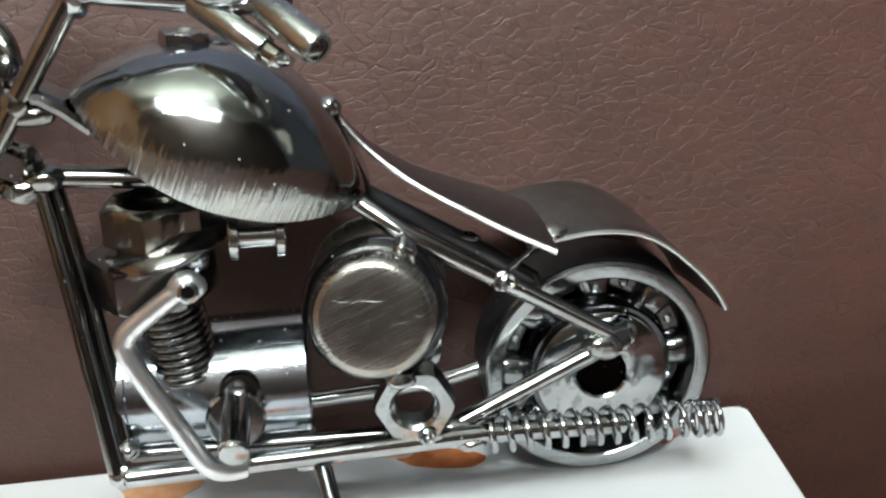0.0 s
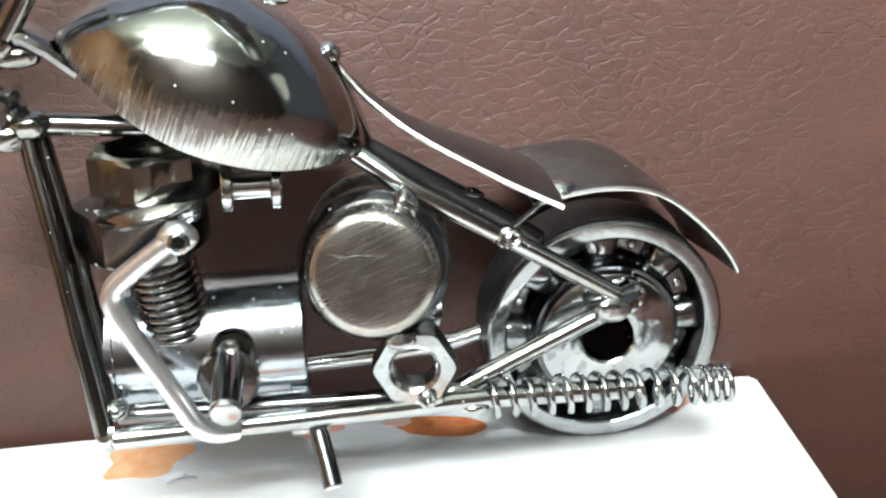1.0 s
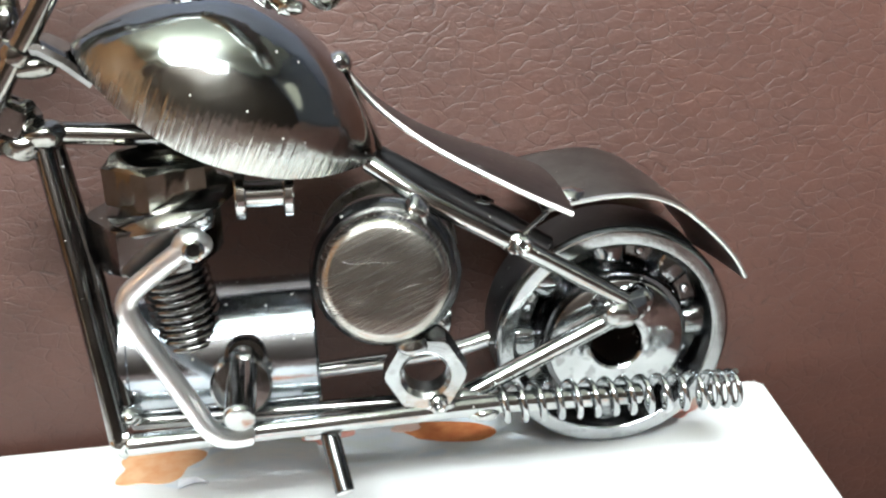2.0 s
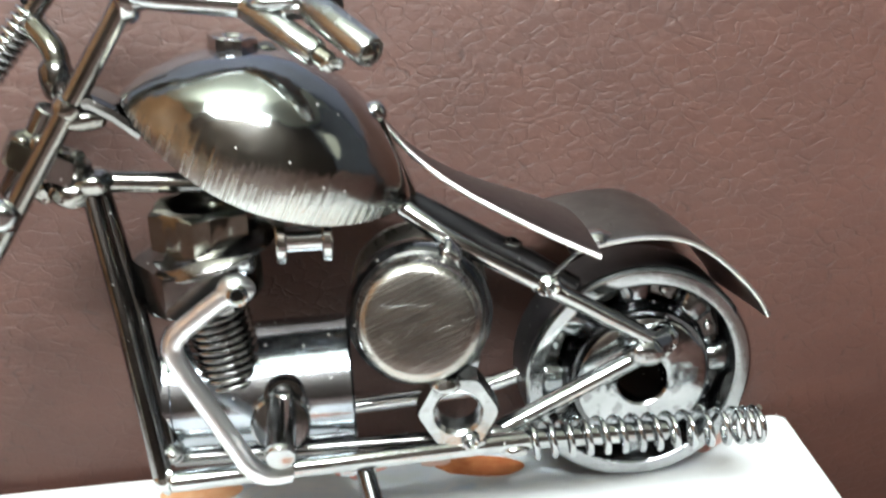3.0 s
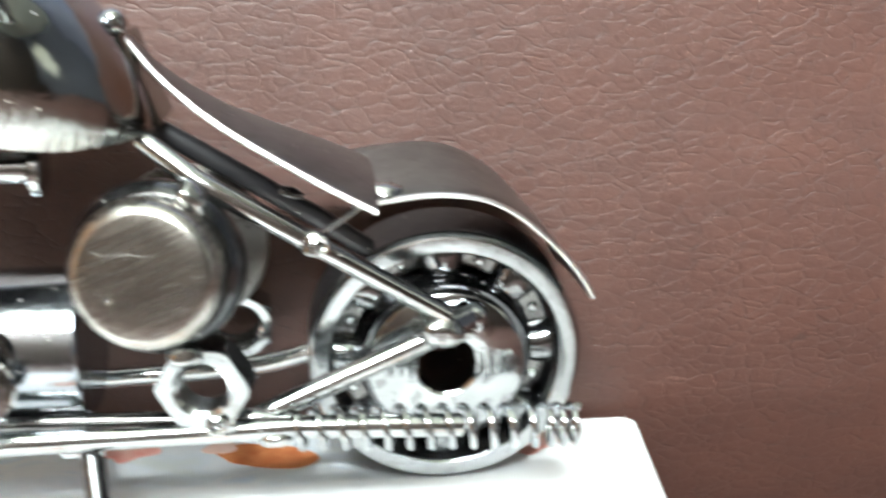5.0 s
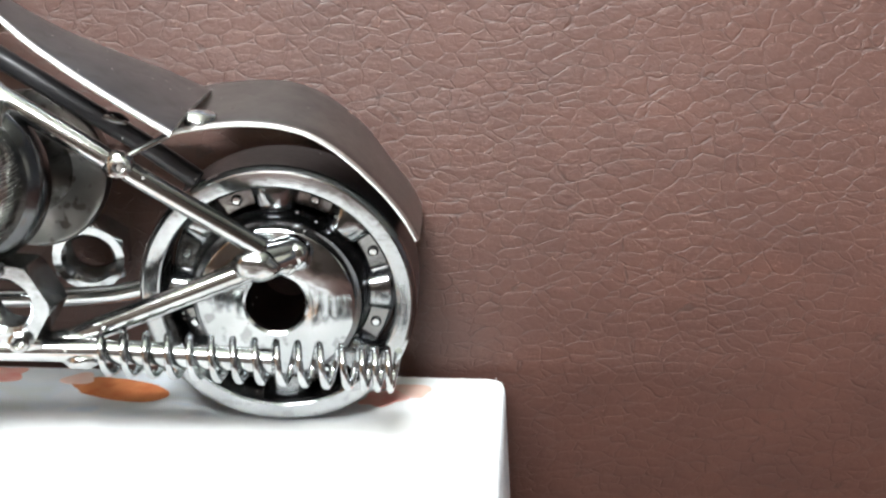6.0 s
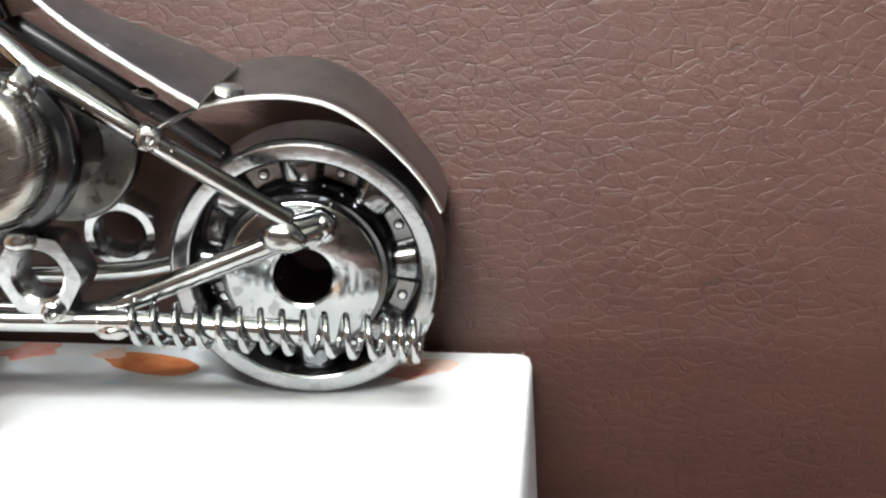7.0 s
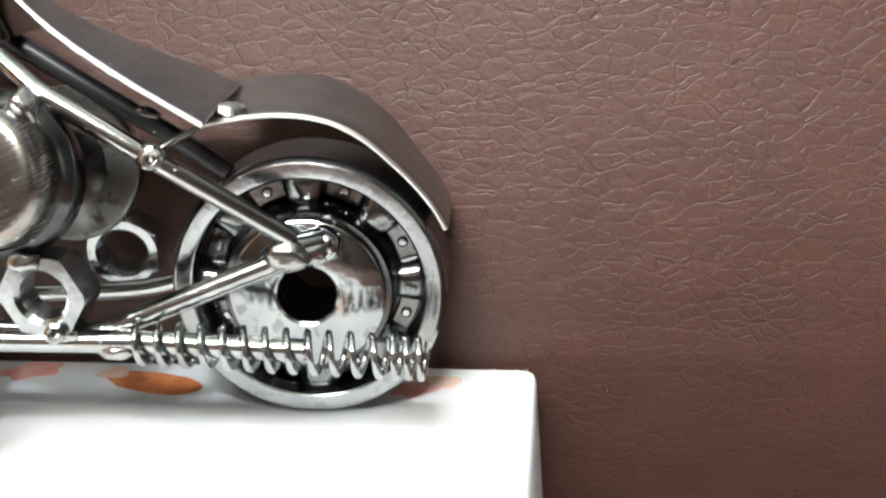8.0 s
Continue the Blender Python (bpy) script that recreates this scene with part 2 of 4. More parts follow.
    nt.links.new(wa.outputs[0], crease_tone.inputs["Factor"])
    nt.links.new(col, crease_tone.inputs["A"])
    crease_tone.inputs["B"].default_value = (0.022, 0.011, 0.009, 1)
    nt.links.new(crease_tone.outputs["Result"], b.inputs["Base Color"])
    b.inputs["Roughness"].default_value = 0.55
    b.inputs["Specular IOR Level"].default_value = 0.62
    return mat


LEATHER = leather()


def plain(name, lo, hi, scale, rough, bump=0.1):
    mat, nt, b = material(name)
    n = node(nt, "ShaderNodeTexNoise", Scale=scale, Detail=4.0)
    nt.links.new(coords(nt), n.inputs["Vector"])
    nt.links.new(ramp(nt, n.outputs["Fac"], [(0.3, lo), (0.7, hi)]), b.inputs["Base Color"])
    b.inputs["Roughness"].default_value = rough
    bp = node(nt, "ShaderNodeBump", Strength=bump, Distance=0.0005)
    nt.links.new(n.outputs["Fac"], bp.inputs["Height"])
    nt.links.new(bp.outputs["Normal"], b.inputs["Normal"])
    return mat


# tones of unseen walls and ceiling, picked for what the metal mirrors
NORTHPAINT = plain("slate_blue_wall_paint", (0.13, 0.135, 0.18), (0.16, 0.165, 0.215), 9.0, 0.8)
WALLPAINT = plain("grey_wall_paint", (0.10, 0.105, 0.125), (0.13, 0.135, 0.16), 9.0, 0.8)
CEILPAINT = plain("grey_green_ceiling_paint", (0.80, 0.82, 0.68), (0.86, 0.88, 0.74), 9.0, 0.85)
DARKPAINT = plain("dark_brown_wall_tone", (0.050, 0.034, 0.026), (0.072, 0.05, 0.037), 9.0, 0.6)
BROWNPAINT = plain("brown_wall_tone", (0.36, 0.17, 0.07), (0.44, 0.22, 0.10), 5.0, 0.5)
FLOORTILE = plain("dark_floor", (0.05, 0.045, 0.04), (0.08, 0.07, 0.06), 6.0, 0.4)


def printed_paper():
    """White card, its back strip tinted pale blue and grey-green: print plus painted shadow."""
    mat, nt, b = material("white_printed_card")
    v = coords(nt)
    sep = nt.nodes.new("ShaderNodeSeparateXYZ")
    nt.links.new(v, sep.inputs[0])
    wave = node(nt, "ShaderNodeTexNoise", Scale=75.0, Detail=4.0)
    nt.links.new(v, wave.inputs["Vector"])
    edge = node(nt, "ShaderNodeMath"); edge.operation = "MULTIPLY_ADD"; edge.inputs[1].default_value = 0.006
    nt.links.new(wave.outputs["Fac"], edge.inputs[0]); nt.links.new(sep.outputs["Y"], edge.inputs[2])
    band = node(nt, "ShaderNodeMapRange")
    band.interpolation_type = "SMOOTHSTEP"
    band.inputs["From Min"].default_value, band.inputs["From Max"].default_value = -0.0042, -0.0018
    nt.links.new(edge.outputs[0], band.inputs["Value"])
    pool = node(nt, "ShaderNodeTexNoise", Scale=48.0, Detail=3.0, Distortion=1.2)
    nt.links.new(coords(nt, (1, 2.2, 1)), pool.inputs["Vector"])
    # the bike's shadow on the card is put into this colour too
    print_shadow = ramp(nt, pool.outputs["Fac"], [(0.34, (0.78, 0.83, 0.83)), (0.47, (0.80, 0.86, 0.92)), (0.60, (0.87, 0.90, 0.93)), (0.72, (0.72, 0.81, 0.92))])
    right = node(nt, "ShaderNodeMapRange")
    right.inputs["From Min"].default_value, right.inputs["From Max"].default_value = 0.004, 0.016
    right.inputs["To Min"].default_value, right.inputs["To Max"].default_value = 1.0, 0.12
    nt.links.new(sep.outputs["X"], right.inputs["Value"])
    left = node(nt, "ShaderNodeMapRange")
    left.inputs["From Min"].default_value, left.inputs["From Max"].default_value = -0.100, -0.084
    nt.links.new(sep.outputs["X"], left.inputs["Value"])
    m1 = node(nt, "ShaderNodeMath"); m1.operation = "MULTIPLY"
    nt.links.new(band.outputs["Result"], m1.inputs[0]); nt.links.new(right.outputs["Result"], m1.inputs[1])
    m2 = node(nt, "ShaderNodeMath"); m2.operation = "MULTIPLY"
    nt.links.new(m1.outputs[0], m2.inputs[0]); nt.links.new(left.outputs["Result"], m2.inputs[1])
    mix = nt.nodes.new("ShaderNodeMix")
    mix.data_type = "RGBA"
    nt.links.new(m2.outputs[0], mix.inputs["Factor"])
    mix.inputs["A"].default_value = (0.88, 0.89, 0.90, 1)
    nt.links.new(print_shadow, mix.inputs["B"])
    nt.links.new(mix.outputs["Result"], b.inputs["Base Color"])
    b.inputs["Roughness"].default_value = 0.7
    fibre = node(nt, "ShaderNodeTexNoise", Scale=700.0, Detail=4.0)
    nt.links.new(v, fibre.inputs["Vector"])
    bp = node(nt, "ShaderNodeBump", Strength=0.12, Distance=0.0005)
    nt.links.new(fibre.outputs["Fac"], bp.inputs["Height"])
    nt.links.new(bp.outputs["Normal"], b.inputs["Normal"])
    return mat


PAPER = printed_paper()
PAPEREDGE = plain("layered_paper_edge", (0.66, 0.68, 0.74), (0.78, 0.80, 0.85), 500.0, 0.8, 0.3)
INK_ORANGE = plain("orange_leaf_ink", (0.50, 0.13, 0.04), (0.66, 0.26, 0.10), 320.0, 0.7, 0.05)
INK_PALE = plain("pale_orange_leaf_ink", (0.74, 0.33, 0.16), (0.82, 0.52, 0.30), 320.0, 0.7, 0.05)
INK_RED = plain("red_leaf_ink", (0.80, 0.30, 0.25), (0.86, 0.54, 0.47), 320.0, 0.7, 0.05)
INK_PINK = plain("faded_pink_ink", (0.80, 0.52, 0.44), (0.84, 0.66, 0.58), 300.0, 0.7, 0.05)

# ---------------------------------------------------------------- mesh helpers (millimetres in, metres out)
MM = 0.001


def part(name, bm, mat, parent=None, label="", smooth=True, angle=40):
    bmesh.ops.recalc_face_normals(bm, faces=bm.faces)
    me = bpy.data.meshes.new(name)
    bm.to_mesh(me)
    bm.free()
    for m in mat if isinstance(mat, (list, tuple)) else (mat,):
        me.materials.append(m)
    if smooth:
        me.polygons.foreach_set("use_smooth", [True] * len(me.polygons))
        me.set_sharp_from_angle(angle=radians(angle))
    ob = new(name, me)
    if parent is not None:
        ob.parent = parent
    return tagged(ob, label)


def V(*p):
    return Vector(p) * MM


def curve_points(pts, n):
    """Catmull-Rom through pts, n steps a span."""
    pts = [Vector(p) for p in pts]
    ext = [2 * pts[0] - pts[1], *pts, 2 * pts[-1] - pts[-2]]
    out = []
    for i in range(1, len(ext) - 2):
        p0, p1, p2, p3 = ext[i - 1:i + 3]
        for k in range(n):
            t = k / n
            out.append(0.5 * (2 * p1 + (p2 - p0) * t + (2 * p0 - 5 * p1 + 4 * p2 - p3) * t * t + (3 * p1 - p0 - 3 * p2 + p3) * t ** 3))
    return out + [pts[-1]]


def sweep(bm, pts, r, sides=16, cap=True, wobble=0.0):
    """A round rod along points (mm). r: a number, or a list of radii."""
    pts = [Vector(p) * MM for p in pts]
    radii = [q * MM for q in (r if isinstance(r, (list, tuple)) else [r] * len(pts))]
    tangent = (pts[1] - pts[0]).normalized()
    side = tangent.orthogonal().normalized()
    rings = []
    for i, p in enumerate(pts):
        tn = ((pts[min(i + 1, len(pts) - 1)]) - pts[max(i - 1, 0)]).normalized()
        side = (side - tn * side.dot(tn)).normalized()
        up = tn.cross(side)
        ring = []
        for k in range(sides):
            a = 2 * math.pi * k / sides
            d = side * math.cos(a) + up * math.sin(a)
            rad = radii[i] * (1 + wobble * noise.noise((p + d * 0.002) * 700))
            ring.append(bm.verts.new(p + d * rad))
        rings.append(ring)
    for a, b in zip(rings, rings[1:]):
        for k in range(sides):
            bm.faces.new((a[k], a[(k + 1) % sides], b[(k + 1) % sides], b[k]))
    if cap:
        bm.faces.new(rings[0][::-1])
        bm.faces.new(rings[-1])
    return bm


def rod(pts, r, sides=18, smooth_steps=0, bevel=0.35, wobble=0.015):
    """A rod with softly rounded ends."""
    pts = curve_points(pts, smooth_steps) if smooth_steps else [Vector(p) for p in pts]
    if not smooth_steps:
        fine = []
        for a, b in zip(pts, pts[1:]):
            n = max(2, int((b - a).length / 4))
            fine += [a.lerp(b, k / n) for k in range(n)]
        pts = fine + [pts[-1]]
    d0, d1 = (pts[1] - pts[0]).normalized(), (pts[-1] - pts[-2]).normalized()
    full = [pts[0], pts[0] + d0 * bevel, *pts[1:-1], pts[-1] - d1 * bevel, pts[-1]]
    radii = [r - bevel, *([r] * (len(full) - 2)), r - bevel]
    return sweep(bmesh.new(), full, radii, sides, wobble=wobble)


def lathe(profile, centre, axis, seg=48, bm=None):
    """Turns (radius, height) pairs in mm round an axis through centre; a closed profile makes a ring."""
    bm = bm or bmesh.new()
    m = Vector(axis).normalized().to_track_quat("Z", "Y").to_matrix()
    c = Vector(centre) * MM
    rings = []
    for r, h in profile:
        if r < 1e-6:
            rings.append([bm.verts.new(c + m @ Vector((0, 0, h * MM)))])
        else:
            rings.append([bm.verts.new(c + m @ Vector((r * MM * math.cos(2 * math.pi * k / seg), r * MM * math.sin(2 * math.pi * k / seg), h * MM))) for k in range(seg)])
    for a, b in zip(rings, rings[1:]):
        for k in range(seg):
            q = [a[k % len(a)], a[(k + 1) % len(a)], b[(k + 1) % len(b)], b[k % len(b)]]
            q = list(dict.fromkeys(q))
            if len(q) > 2:
                bm.faces.new(q)
    return bm


def closed(profile):
    return [*profile, profile[0]]


def hex_nut(centre, axis, corner, height, hole, spin=0.0, face=0.95):
    """A chamfered hexagon nut with a threaded bore; face: the flat face as a share of the corner radius."""
    bm = bmesh.new()
    m = Vector(axis).normalized().to_track_quat("Z", "Y").to_matrix()
    c = Vector(centre) * MM
    seg = 48
    af = corner * math.cos(math.pi / 6)

    def hexr(a):
        s = a % (math.pi / 3) - math.pi / 6
        return af / math.cos(s)

    def ring(f, h):
        out = []
        for k in range(seg):
            a = 2 * math.pi * k / seg
            r = f(a)
            out.append(bm.verts.new(c + m @ (Vector((r * math.cos(a + spin), r * math.sin(a + spin), h)) * MM)))
        return out

    ch = 0.09 * corner
    cone = corner * face
    rows = [ring(lambda a: hole + 0.7, 0), ring(lambda a: min(hexr(a), cone), 0)]
    rows += [ring(lambda a: min(hexr(a), cone + 0.5 * max(0, hexr(a) - cone)), ch * 0.25), ring(hexr, ch * 0.7)]
    rows += [ring(hexr, height - ch * 0.7), ring(lambda a: min(hexr(a), cone + 0.5 * max(0, hexr(a) - cone)), height - ch * 0.25), ring(lambda a: min(hexr(a), cone), height)]
    rows += [ring(lambda a: hole + 0.7, height), ring(lambda a: hole, height - 0.7)]
    n = max(4, int(height / 0.55))
    for i in range(1, n):
        h = height - 0.7 - (height - 1.4) * i / n
        rows.append(ring(lambda a: hole + (0.32 if i % 2 else 0.0), h))
    rows.append(ring(lambda a: hole, 0.7))
    rows.append(rows[0])
    for a, b in zip(rows, rows[1:]):
        for k in range(seg):
            bm.faces.new((a[k], a[(k + 1) % seg], b[(k + 1) % seg], b[k]))
    return bm


def blob(centre, r, squash=(1, 1, 1), seed=0, rough=0.22):
    """A weld bead: an uneven rounded lump."""
    bm = bmesh.new()
    bmesh.ops.create_icosphere(bm, subdivisions=3, radius=1)
    for v in bm.verts:
        k = 1 + rough * noise.noise(v.co * 1.3 + Vector((seed * 7.1, 0, 0))) + 0.3 * rough * noise.noise(v.co * 3.7 + Vector((0, seed * 3.3, 0)))
        v.co = Vector((v.co.x * squash[0], v.co.y * squash[1], v.co.z * squash[2])) * (r * k * MM) + Vector(centre) * MM
    return bm


def strip(spine, thick, crown=0.0, bm=None):
    """A bent sheet: spine rows are (near point, far point) in mm; thickness goes along the sheet's own normal."""
    bm = bm or bmesh.new()
    n = len(spine)
    across, turn = 8, 4
    loops = []
    for i, (a, b) in enumerate(spine):
        a, b = Vector(a), Vector(b)
        pa, pb = Vector(spine[max(i - 1, 0)][0]), Vector(spine[min(i + 1, n - 1)][0])
        nrm = (pb - pa).cross(b - a).normalized()
        if nrm.z < 0:
            nrm = -nrm
        out = (a - b).normalized()
        r = thick / 2
        rise = crown * min(1.0, ((a - b).length / 20.0) ** 2)
        ring = []
        for k in range(across + 1):
            ring.append(a.lerp(b, k / across) + nrm * (r + rise * (1 - (2 * k / across - 1) ** 2)))
        for k in range(1, turn):
            t = math.pi * k / turn
            ring.append(b + nrm * r * math.cos(t) - out * r * math.sin(t))
        for k in range(across + 1):
            ring.append(b.lerp(a, k / across) - nrm * (r - rise * (1 - (2 * k / across - 1) ** 2)))
        for k in range(1, turn):
            t = math.pi * k / turn
            ring.append(a - nrm * r * math.cos(t) + out * r * math.sin(t))
        jag = 0.10 * noise.noise(a * 0.9)
        loops.append([bm.verts.new((p + out * jag) * MM) for p in ring])
    m = len(loops[0])
    for p, q in zip(loops, loops[1:]):
        for k in range(m):
            f = bm.faces.new((p[k], p[(k + 1) % m], q[(k + 1) % m], q[k]))
            if across <= k < across + turn or k >= 2 * across + turn:
                f.material_index = 1
    for q in (loops[0], loops[-1]):
        f = bm.faces.new(q)
        f.material_index = 1
    return bm


def box_mesh(lo, hi, bevel=0.0, bm=None):
    bm = bm or bmesh.new()
    r = bmesh.ops.create_cube(bm, size=1)
    for v in r["verts"]:
        v.co = Vector([lo[i] + (v.co[i] + 0.5) * (hi[i] - lo[i]) for i in range(3)])
    if bevel:
        bmesh.ops.bevel(bm, geom=list(bm.edges), offset=bevel, segments=3, affect="EDGES", profile=0.5)
    return bm


# ---------------------------------------------------------------- the unseen room round it
def room():
    x0, x1, y0, y1, z0, z1 = -2.2, 2.2, -1.9, 0.55, -0.50, 2.10
    for name, lo, hi, mat in (
        ("floor", (x0, y0, z0 - 0.1), (x1, y1, z0), FLOORTILE),
        ("ceiling", (x0, y0, z1), (x1, y1, z1 + 0.1), CEILPAINT),
        ("wall_north", (x0, y1, z0), (x1, y1 + 0.1, z1), NORTHPAINT),
        ("wall_south", (x0, y0 - 0.1, z0), (x1, y0, z1), DARKPAINT),
        ("wall_west", (x0 - 0.1, y0, z0), (x0, y1, z1), BROWNPAINT),
        ("wall_east", (x1, y0, z0), (x1 + 0.1, y1, z1), WALLPAINT),
    ):
        tagged(part(name, box_mesh(lo, hi), mat, smooth=False), kind="structure")


room()


# unseen fill tube, added to brighten the room and the mirrored ceiling
def fill_tube_lamp():
    base = new("fill_tube_lamp")
    tagged(base, "added white fill tube hanging on two rods below the ceiling, out of view", "lamp")
    base.location = (-0.45, -1.25, 2.10)
    mat, nt, b = material("glowing_tube")
    b.inputs["Base Color"].default_value = (0.9, 0.9, 0.88, 1)
    b.inputs["Emission Color"].default_value = (0.96, 1.0, 0.99, 1)
    b.inputs["Emission Strength"].default_value = TUBE
    part("tube", rod([(-600, 0, -340), (600, 0, -340)], 32, 24, bevel=6, wobble=0), mat, base)
    part("housing", box_mesh((-0.62, -0.045, -0.30), (0.62, 0.045, -0.27), 0.006), CEILPAINT, base)
    for x in (-0.61, 0.61):
        part("end_cap", box_mesh((x - 0.012, -0.03, -0.375), (x + 0.012, 0.03, -0.295), 0.004), CEILPAINT, base)
    for x in (-400, 400):
        part("hanging_rod", rod([(x, 0, -275), (x, 0, 0)], 6, 12, bevel=1, wobble=0), CEILPAINT, base)


fill_tube_lamp()


# unseen body invented for the key light: head, arm and foot
def assumed_desk_lamp():
    base = new("assumed_desk_lamp")
    tagged(base, "assumed slim white desk lamp with a lit bar head, out of view", "lamp")
    base.location = (-0.62, -0.42, -0.0655)
    inv = Matrix.Translation(base.location).inverted()

    def put(name, bm, mat):
        bmesh.ops.transform(bm, matrix=inv, verts=bm.verts)
        return part(name, bm, mat, base)

    bm = box_mesh((-0.18, -0.036, 0.004), (0.18, 0.036, 0.020), 0.004)
    bmesh.ops.transform(bm, matrix=KEY.matrix_world, verts=bm.verts)
    put("lamp_head", bm, CEILPAINT)
    put("lamp_arm", rod([(-620, -420, -55), (-620, -430, 250), (-570, -450, 415), (-430, -425, 452), (-298, -395, 450)], 7, 16, 6, bevel=1, wobble=0), CEILPAINT)
    put("lamp_foot", lathe([(0, 0), (80, 0), (84, 4), (84, 10), (78, 16), (0, 18)], (-620, -420, -65.5), (0, 0, 1), 40), CEILPAINT)


assumed_desk_lamp()


def sofa():
    base = new("sofa")
    tagged(base, "brown grained leather sofa with a tall padded backrest", "sofa")
    base.location = (0, 0, -0.50)
    up = Matrix.Translation((0, 0, 0.50))

    def cushion(name, lo, hi, bev, lean=0.0, y_at=0.0):
        bm = box_mesh(lo, hi)
        bmesh.ops.bevel(bm, geom=list(bm.edges), offset=bev, segments=5, affect="EDGES", profile=0.5)
        if lean:
            for v in bm.verts:
                v.co.y += (v.co.z) * math.tan(radians(lean))
        bmesh.ops.transform(bm, matrix=up, verts=bm.verts)
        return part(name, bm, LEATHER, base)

    bm = bmesh.new()
    face = curve_points([(20, 0, -300), (16.4, 0, -80), (14.6, 0, -30), (14.3, 0, -5), (14.9, 0, 10), (16.7, 0, 25), (19.5, 0, 42), (23.4, 0, 63), (27.5, 0, 88), (31.0, 0, 110)], 4)
    prof = [(p.x, p.z) for p in face] + [(36, 118), (43, 121.5), (56, 124), (120, 128), (210, 124), (245, 105), (262, 60), (262, -300)]
    cols = []
    for i in range(81):
        x = -1.0 + 2.0 * i / 80
        cols.append([bm.verts.new((x, (y + (1.2 * noise.noise(Vector((x * 7, z * 0.012, 3.0))) if -60 < z < 115 and y < 60 and z > 5 else 0)) * MM, z * MM + 0.5)) for y, z in prof])
    for a, b in zip(cols, cols[1:]):
        for k in range(len(prof) - 1):
            bm.faces.new((a[k], b[k], b[k + 1], a[k + 1]))
        bm.faces.new((a[-1], b[-1], b[0], a[0]))
    bm.faces.new(cols[0])
    bm.faces.new(cols[-1][::-1])
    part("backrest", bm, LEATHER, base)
    cushion("seat_cushion", (-1.0, -0.62, -0.25), (1.0, -0.030, -0.0655), 0.03)
    cushion("sofa_base", (-1.0, -0.60, -0.42), (1.0, 0.0, -0.255), 0.02)
    for sx, sy in product((-0.9, 0.9), (-0.5, 0.1)):
        bm = bmesh.new()
        lathe([(0, -0.5), (25, 0), (30, 80), (0, 80)], (sx * 1000, sy * 1000, 0), (0, 0, 1), 20, bm)
        part("foot", bm, BLACK, base)


sofa()


# ---------------------------------------------------------------- the printed block that carries the bike
def printed_block():
    base = new("printed_block")
    tagged(base, "white paper-covered block printed with orange autumn leaves", "box")
    base.location = (0, 0, -0.065)
    bm = bmesh.new()
    lo, hi, rad = Vector((-190, -104, -65)), Vector((40.3, 11.8, 0)), 3.5
    # rounded rectangle rings from foot to rolled-over top edge
    def ring(grow, z, slant=0.0):
        pts = []
        for cx, cy, a0 in ((hi.x - rad, hi.y - rad, 0), (lo.x + rad, hi.y - rad, 90), (lo.x + rad, lo.y + rad, 180), (hi.x - rad, lo.y + rad, 270)):
            for k in range(7):
                a = radians(a0 + 15 * k)
                x, y = cx + (rad + grow) * math.cos(a), cy + (rad + grow) * math.sin(a)
                if x > 20:
                    x -= slant * (hi.y - y)
                pts.append(bm.verts.new(Vector((x, y, z + 65)) * MM))
        return pts
    rings = [ring(0.4, -65), ring(0.8, -34), ring(0.5, -20, 0.01), ring(0.2, -4, 0.055), ring(0.0, -1.2, 0.066), ring(-0.35, -0.35, 0.070), ring(-1.2, 0.0, 0.070)]
    for a, b in zip(rings, rings[1:]):
        for k in range(len(a)):
            bm.faces.new((a[k], a[(k + 1) % len(a)], b[(k + 1) % len(a)], b[k]))
    bm.faces.new(rings[-1])
    bm.faces.new(rings[0][::-1])
    block = part("block", bm, (PAPER, PAPEREDGE), base)
    # right side gets a greyer, bluer tone: its shade is put into the colour
    for p in block.data.polygons:
        if p.normal.x > 0.6:
            p.material_index = 1

    def leaf(cx, cy, rx, ry, mat, seed, turn=0.0, lobes=5):
        lift = 0.00001 * seed
        b2 = bmesh.new()
        ring2 = []
        for k in range(48):
            a = 2 * math.pi * k / 48
            f = 1 + 0.16 * math.cos(lobes * a + seed) + 0.10 * noise.noise(Vector((math.cos(a) * 2, math.sin(a) * 2, seed)))
            x, y = rx * f * math.cos(a), ry * f * math.sin(a)
            c, s = math.cos(radians(turn)), math.sin(radians(turn))
            ring2.append((cx + c * x - s * y, cy + s * x + c * y))
        top = [b2.verts.new((x * MM, y * MM, 0.0651 + lift)) for x, y in ring2]
        bot = [b2.verts.new((x * MM, y * MM, 0.0649)) for x, y in ring2]
        b2.faces.new(top)
        b2.faces.new(bot[::-1])
        for k in range(48):
            b2.faces.new((top[k], bot[k], bot[(k + 1) % 48], top[(k + 1) % 48]))
        part("printed_leaf", b2, mat, base, smooth=False)

    leaf(-31.6, 3.0, 8.6, 4.2, INK_ORANGE, 1.0, -6, 2)
    leaf(-91, 2.2, 8.5, 6.5, INK_PALE, 2.2, 30)
    leaf(17.5, 2.5, 4.6, 2.6, INK_RED, 3.1, 25)
    leaf(22.6, 5.6, 3.4, 2.4, INK_PINK, 3.9, -10, 3)
    leaf(16.5, 7.2, 2.6, 1.6, INK_RED, 8.3, 15, 3)
    leaf(-40.5, 6.5, 3.0, 2.2, INK_PINK, 9.3, 15, 3)
    leaf(-56.5, 7.0, 5.4, 3.2, INK_RED, 4.2, 20)
    leaf(-38, -62, 9.0, 6.5, INK_PALE, 10.2, 25)
    leaf(6, -54, 7.5, 5.0, INK_PALE, 11.4, -20)
    leaf(-66, -56, 8.0, 4.5, INK_ORANGE, 12.7, 10, 3)
    rng = random.Random(5)
    fray = bmesh.new()
